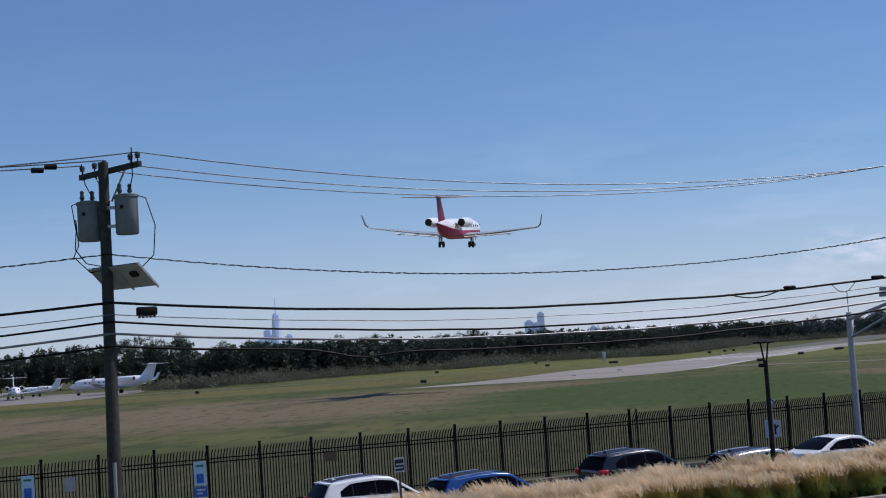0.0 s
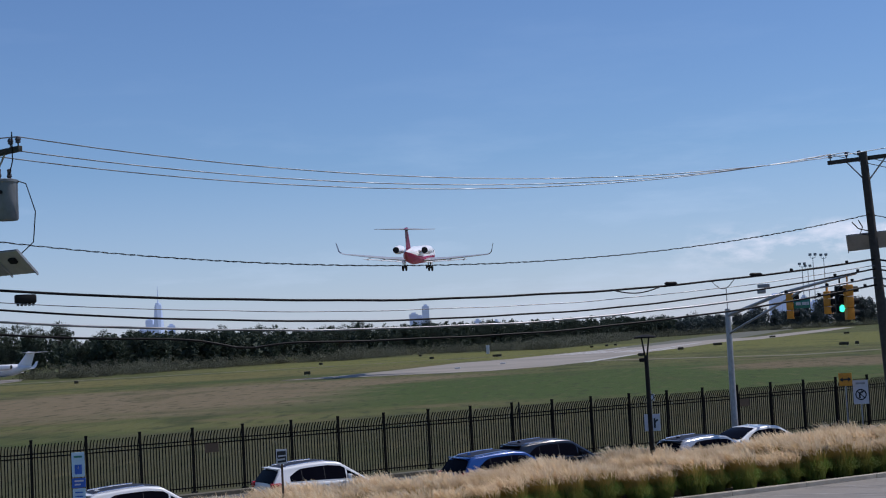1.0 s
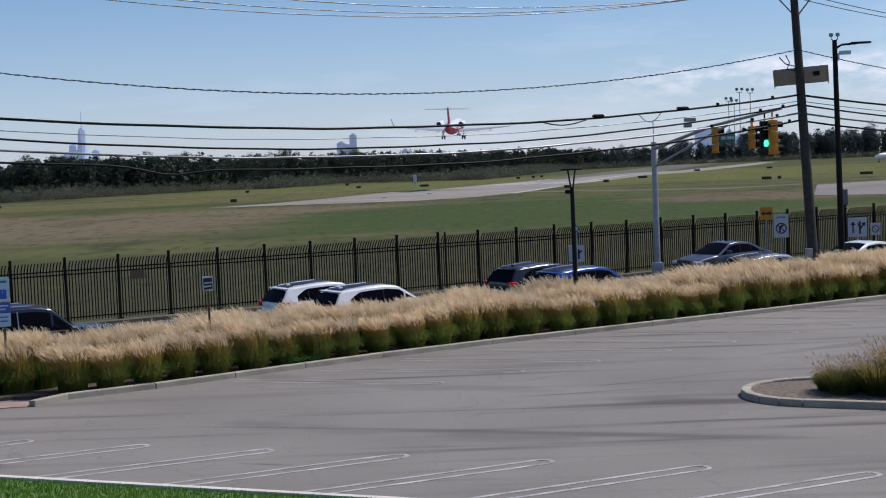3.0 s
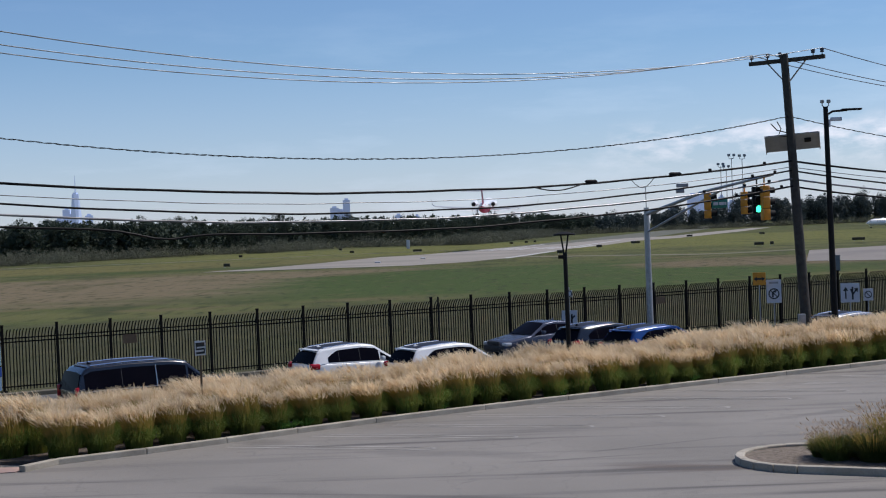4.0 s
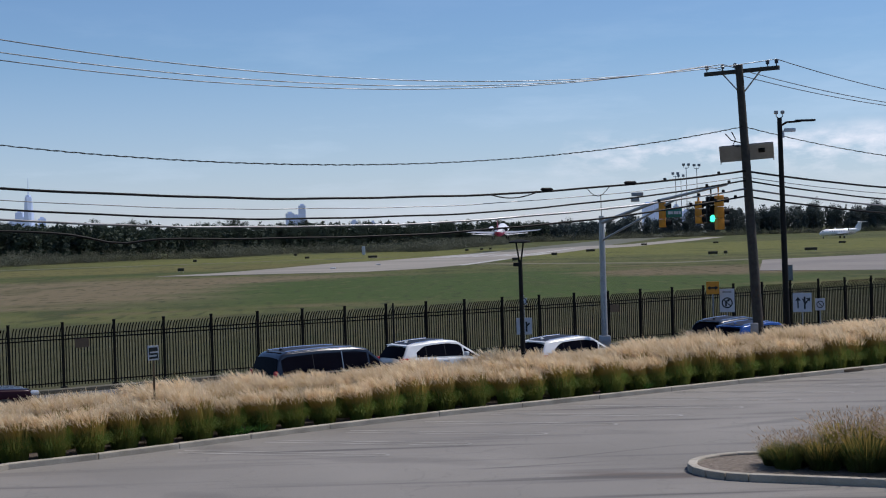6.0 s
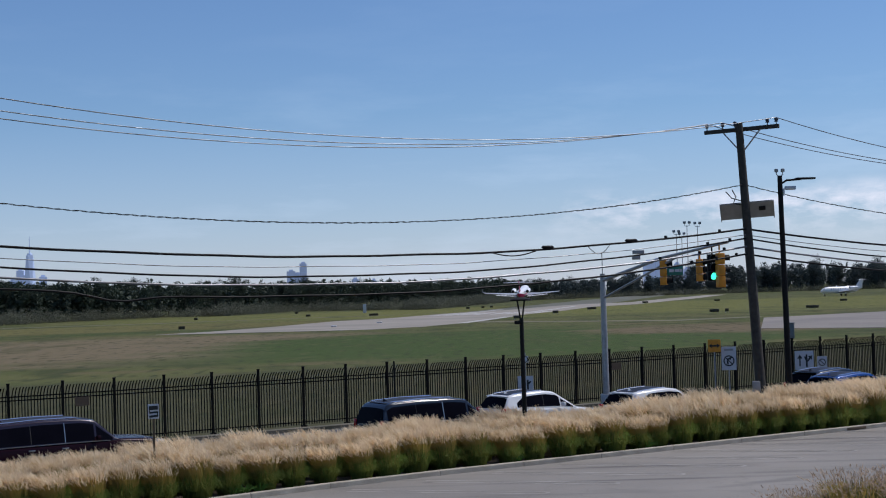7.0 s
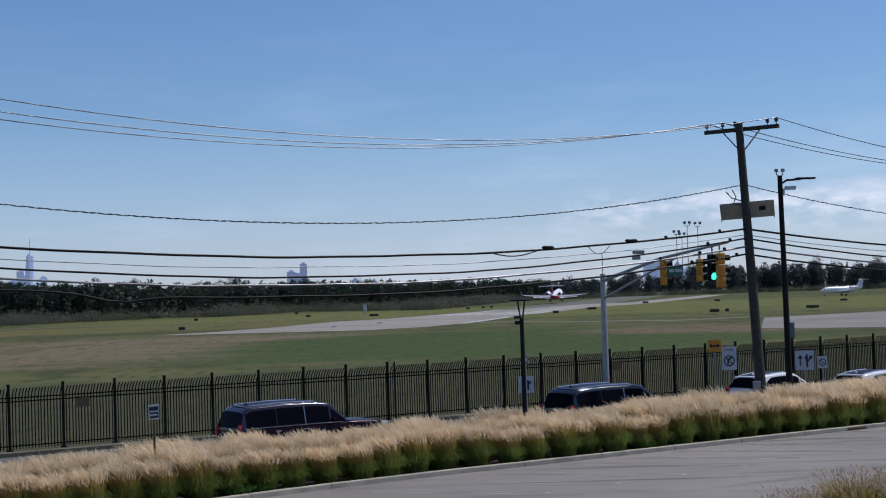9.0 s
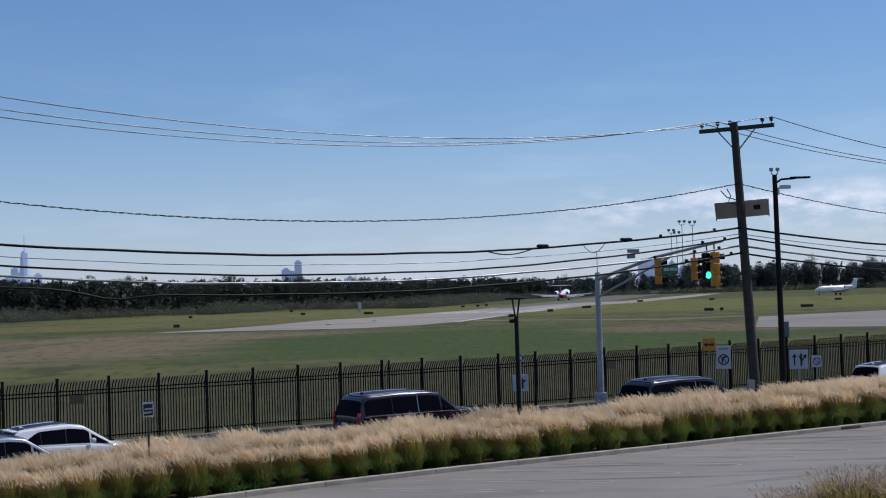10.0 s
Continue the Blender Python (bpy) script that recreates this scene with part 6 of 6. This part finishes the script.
# ---- aircraft ----
def jet(name, label, lower, upper, fin, gear=True):
    """A T-tailed business jet, nose towards +y, wheels on z = 0; span 26 m."""
    root = tagged(new(name), label, "airplane")
    zc = 2.72
    sec = [(13.6, 0.06, -0.50), (13.0, 0.46, -0.42), (11.8, 0.95, -0.24), (10.0, 1.32, -0.06), (8.0, 1.48, 0), (0, 1.48, 0), (-6, 1.48, 0), (-9.0, 1.30, 0.10), (-11.5, 0.85, 0.40), (-13.6, 0.36, 0.65), (-14.6, 0.10, 0.75)]
    for nm, m, a0, a1 in (("upper_fuselage", upper, -8, 188), ("belly", lower, 188, 352)):
        bm = bmesh.new()
        rings = [[(r * math.cos(radians(a)), y, zc + dz + r * math.sin(radians(a))) for a in np.linspace(a0, a1, 15)] for y, r, dz in sec]
        loft(bm, rings, closed=False)
        part(nm, from_bm(nm, bm, m), root)
    bm = bmesh.new()       # painted sweep over the rear
    rings = [[((r + 0.012) * math.cos(radians(a)), y, zc + dz + (r + 0.012) * math.sin(radians(a))) for a in np.linspace(-lim, 180 + lim, 3)[[0, 2]] for a in (a, a + (b_ if a < 90 else -b_))] for (y, r, dz), lim, b_ in ((sec[6], 8, 6), (sec[7], 8, 30), (sec[8], 8, 50), (sec[9], 8, 70), (sec[10], 8, 88))]
    loft(bm, [[r_[0], r_[1]] for r_ in rings], closed=False)
    loft(bm, [[r_[2], r_[3]] for r_ in rings], closed=False)
    part("livery_sweep", from_bm("livery_sweep", bm, lower), root)

    def foil(name_, stations, m, vertical=False, parent=None):
        """Wing-like surface through (span, leading y, trailing y, height, thickness)."""
        bm_ = bmesh.new()
        rings_ = []
        for s, ly, ty, z, t in stations:
            c = ly - ty
            prof = [(ly, 0), (ly - c * 0.12, t * 0.5), (ly - c * 0.4, t * 0.6), (ty, 0.01), (ly - c * 0.5, -t * 0.4), (ly - c * 0.12, -t * 0.4)]
            rings_.append([(z + q, y, s) if vertical else (s, y, z + q) for y, q in prof])
        loft(bm_, rings_)
        return part(name_, from_bm(name_, bm_, m), parent or root)

    for side in (1, -1):
        w = foil("wing", [(side * 0.6, 3.2, -3.4, 1.78, 0.65), (side * 5, 0.6, -3.6, 2.08, 0.45), (side * 12.0, -3.6, -5.4, 2.86, 0.2), (side * 12.4, -4.0, -5.5, 2.98, 0.16)], M_JETGREY)
        foil("winglet", [(side * 12.35, -4.0, -5.5, 2.96, 0.16), (side * 12.75, -4.5, -5.8, 3.3, 0.12), (side * 13.1, -5.6, -6.3, 4.75, 0.06)], fin if fin is not M_JETMAROON else M_WINGLET, parent=w)
        foil("flap", [(side * 1.7, -3.35, -5.0, 1.55, 0.2), (side * 8.6, -4.25, -5.3, 2.08, 0.14)], M_JETWHITE, parent=w)
        for s in (3.2, 5.6, 8.0):
            bm = bmesh.new()
            tube(bm, [(side * s, -1.6, 1.62 + s * 0.06), (side * s, -3.6, 1.5 + s * 0.06), (side * s, -5.6, 1.48 + s * 0.06)], [0.05, 0.16, 0.03], 8)
            part("flap_fairing", from_bm("flap_fairing", bm, M_JETGREY), w)
        # engine
        ex, ez = side * 2.35, 3.65
        bm = bmesh.new()
        tube(bm, [(ex, -4.6, ez), (ex, -4.8, ez), (ex, -6.2, ez), (ex, -8.6, ez), (ex, -9.9, ez)], [0.60, 0.68, 0.74, 0.68, 0.52], 20, caps=False)
        nac = part("engine", from_bm("engine", bm, M_JETWHITE), root, "white engine nacelle")
        for y, r in ((-9.85, 0.50), (-4.9, 0.58)):
            bm = bmesh.new()
            tube(bm, [(ex, y, ez), (ex, y + (0.8 if y < -6 else -0.8), ez)], [r, r * 0.55], 18)
            part("exhaust" if y < -6 else "intake", from_bm("exhaust", bm, M_JETDARK), nac, "dark engine opening")
        bm = bmesh.new()
        box(bm, side * 1.55, -7.4, 3.5, 1.2, 2.4, 0.2, 0.05)
        part("pylon", from_bm("pylon", bm, M_JETWHITE), nac)
        foil("tailplane", [(side * 0.05, -13.0, -15.6, 7.05, 0.25), (side * 4.8, -15.1, -16.4, 7.08, 0.1)], M_JETGREY)
        # cabin windows
        for k in range(7):
            bm = bmesh.new()
            tube(bm, [(side * 1.40, 7.0 - k * 1.55, 3.1), (side * 1.455, 7.0 - k * 1.55, 3.1)], 0.26, 10)
            part("cabin_window", from_bm("cabin_window", bm, M_GLASS), root)
        bm = bmesh.new()
        box(bm, side * 0.66, 11.35, 3.30, 0.5, 0.9, 0.35, 0.08)
        part("cockpit_window", from_bm("cockpit_window", bm, M_GLASS), root)
    foil("fin", [(3.6, -9.6, -14.2, 0, 0.4), (7.0, -12.9, -15.5, 0, 0.24)], fin, True)
    bm = bmesh.new()
    tube(bm, [(0, -12.4, 7.08), (0, -13.6, 7.1), (0, -16.1, 7.1)], [0.06, 0.28, 0.05], 10)
    part("bullet_fairing", from_bm("bullet_fairing", bm, fin), root)
    for x, y, r in ((2.2, -1.9, 0.46), (-2.2, -1.9, 0.46), (0, 10.6, 0.3)):
        bm = bmesh.new()
        tube(bm, [(x, y, r), (x * 0.97, y, 1.9)], 0.11, 8)
        tube(bm, [(x, y, 0.9), (x, y + 0.7, 1.9)], 0.06, 6)
        leg = part("landing_gear", from_bm("landing_gear", bm, M_STEEL), root, "lowered landing gear leg")
        for q in (-0.27, 0.27):
            bm = bmesh.new()
            tube(bm, [(x + q - 0.14, y, r), (x + q - 0.1, y, r), (x + q + 0.1, y, r), (x + q + 0.14, y, r)], [r - 0.08, r, r, r - 0.08], 18)
            part("wheel", from_bm("wheel", bm, M_TYRE), leg)
        bm = bmesh.new()
        box(bm, x * 1.12 + (0.5 if x == 0 else 0), y, 1.35, 0.04, 1.2, 0.7)
        part("gear_door", from_bm("gear_door", bm, M_JETWHITE), leg)
    return root


LANDER = jet("landing_jet", "red and white business jet with gear down", M_JETRED, M_JETWHITE, M_JETMAROON)
parked = jet("parked_jet", "white business jet parked on the grass edge", M_JETWHITE, M_JETWHITE, M_JETWHITE)
parked.matrix_basis = pose(143.5, 538, -0.02, 0, 0, 108) @ Matrix.Diagonal((0.62, 0.62, 0.80, 1))
for x, y, a, k in ((-183, 392, 207, 0.85), (-196, 432, 76, 0.7), (-157, 396, 72, 1.06)):
    j = copy_thing(parked, pose(x, y, -0.02, 0, 0, a))
    j.matrix_basis = pose(x, y, -0.02, 0, 0, a) @ Matrix.Diagonal((k, k, k, 1))
    tagged(j, "white business jet parked on the apron")

# seconds, place, height of the wheels, nose up, nose against the wind, right wing down
FLIGHT = [(0, -31.1, 216.0, 20.6, 4.0, -3.0, 4.2), (1, -23.8, 251.3, 17.0, 4.0, -3.0, 3.4), (2.2, -14.5, 296.6, 13.4, 4.0, -3.8, 2.2), (3.5, -3.7, 348.7, 9.5, 4.2, -4.2, 1.8), (4.5, 5.0, 391.0, 7.0, 4.5, -5.0, 1.0),
          (5.5, 14.0, 434.5, 4.7, 4.8, -6.0, 0.6), (6.2, 20.2, 464.8, 3.2, 5.0, -7.0, 0.3), (7.5, 31.5, 519.6, 1.9, 5.2, -9.0, 0.0), (9, 44.7, 583.2, 0.85, 4.5, -11.0, 0.0), (10, 53.4, 625.6, 0.1, 3.5, -11.5, 0.0)]


def motions():
    walk(LANDER, [(t, pose(x, y, z, pitch, bank, turn)) for t, x, y, z, pitch, turn, bank in FLIGHT])
    for car, lane, way, rows in CARS:
        walk(car, [(t, road_pose(s, lane, -0.02, 0 if way > 0 else 180)) for t, s in rows])


motions()
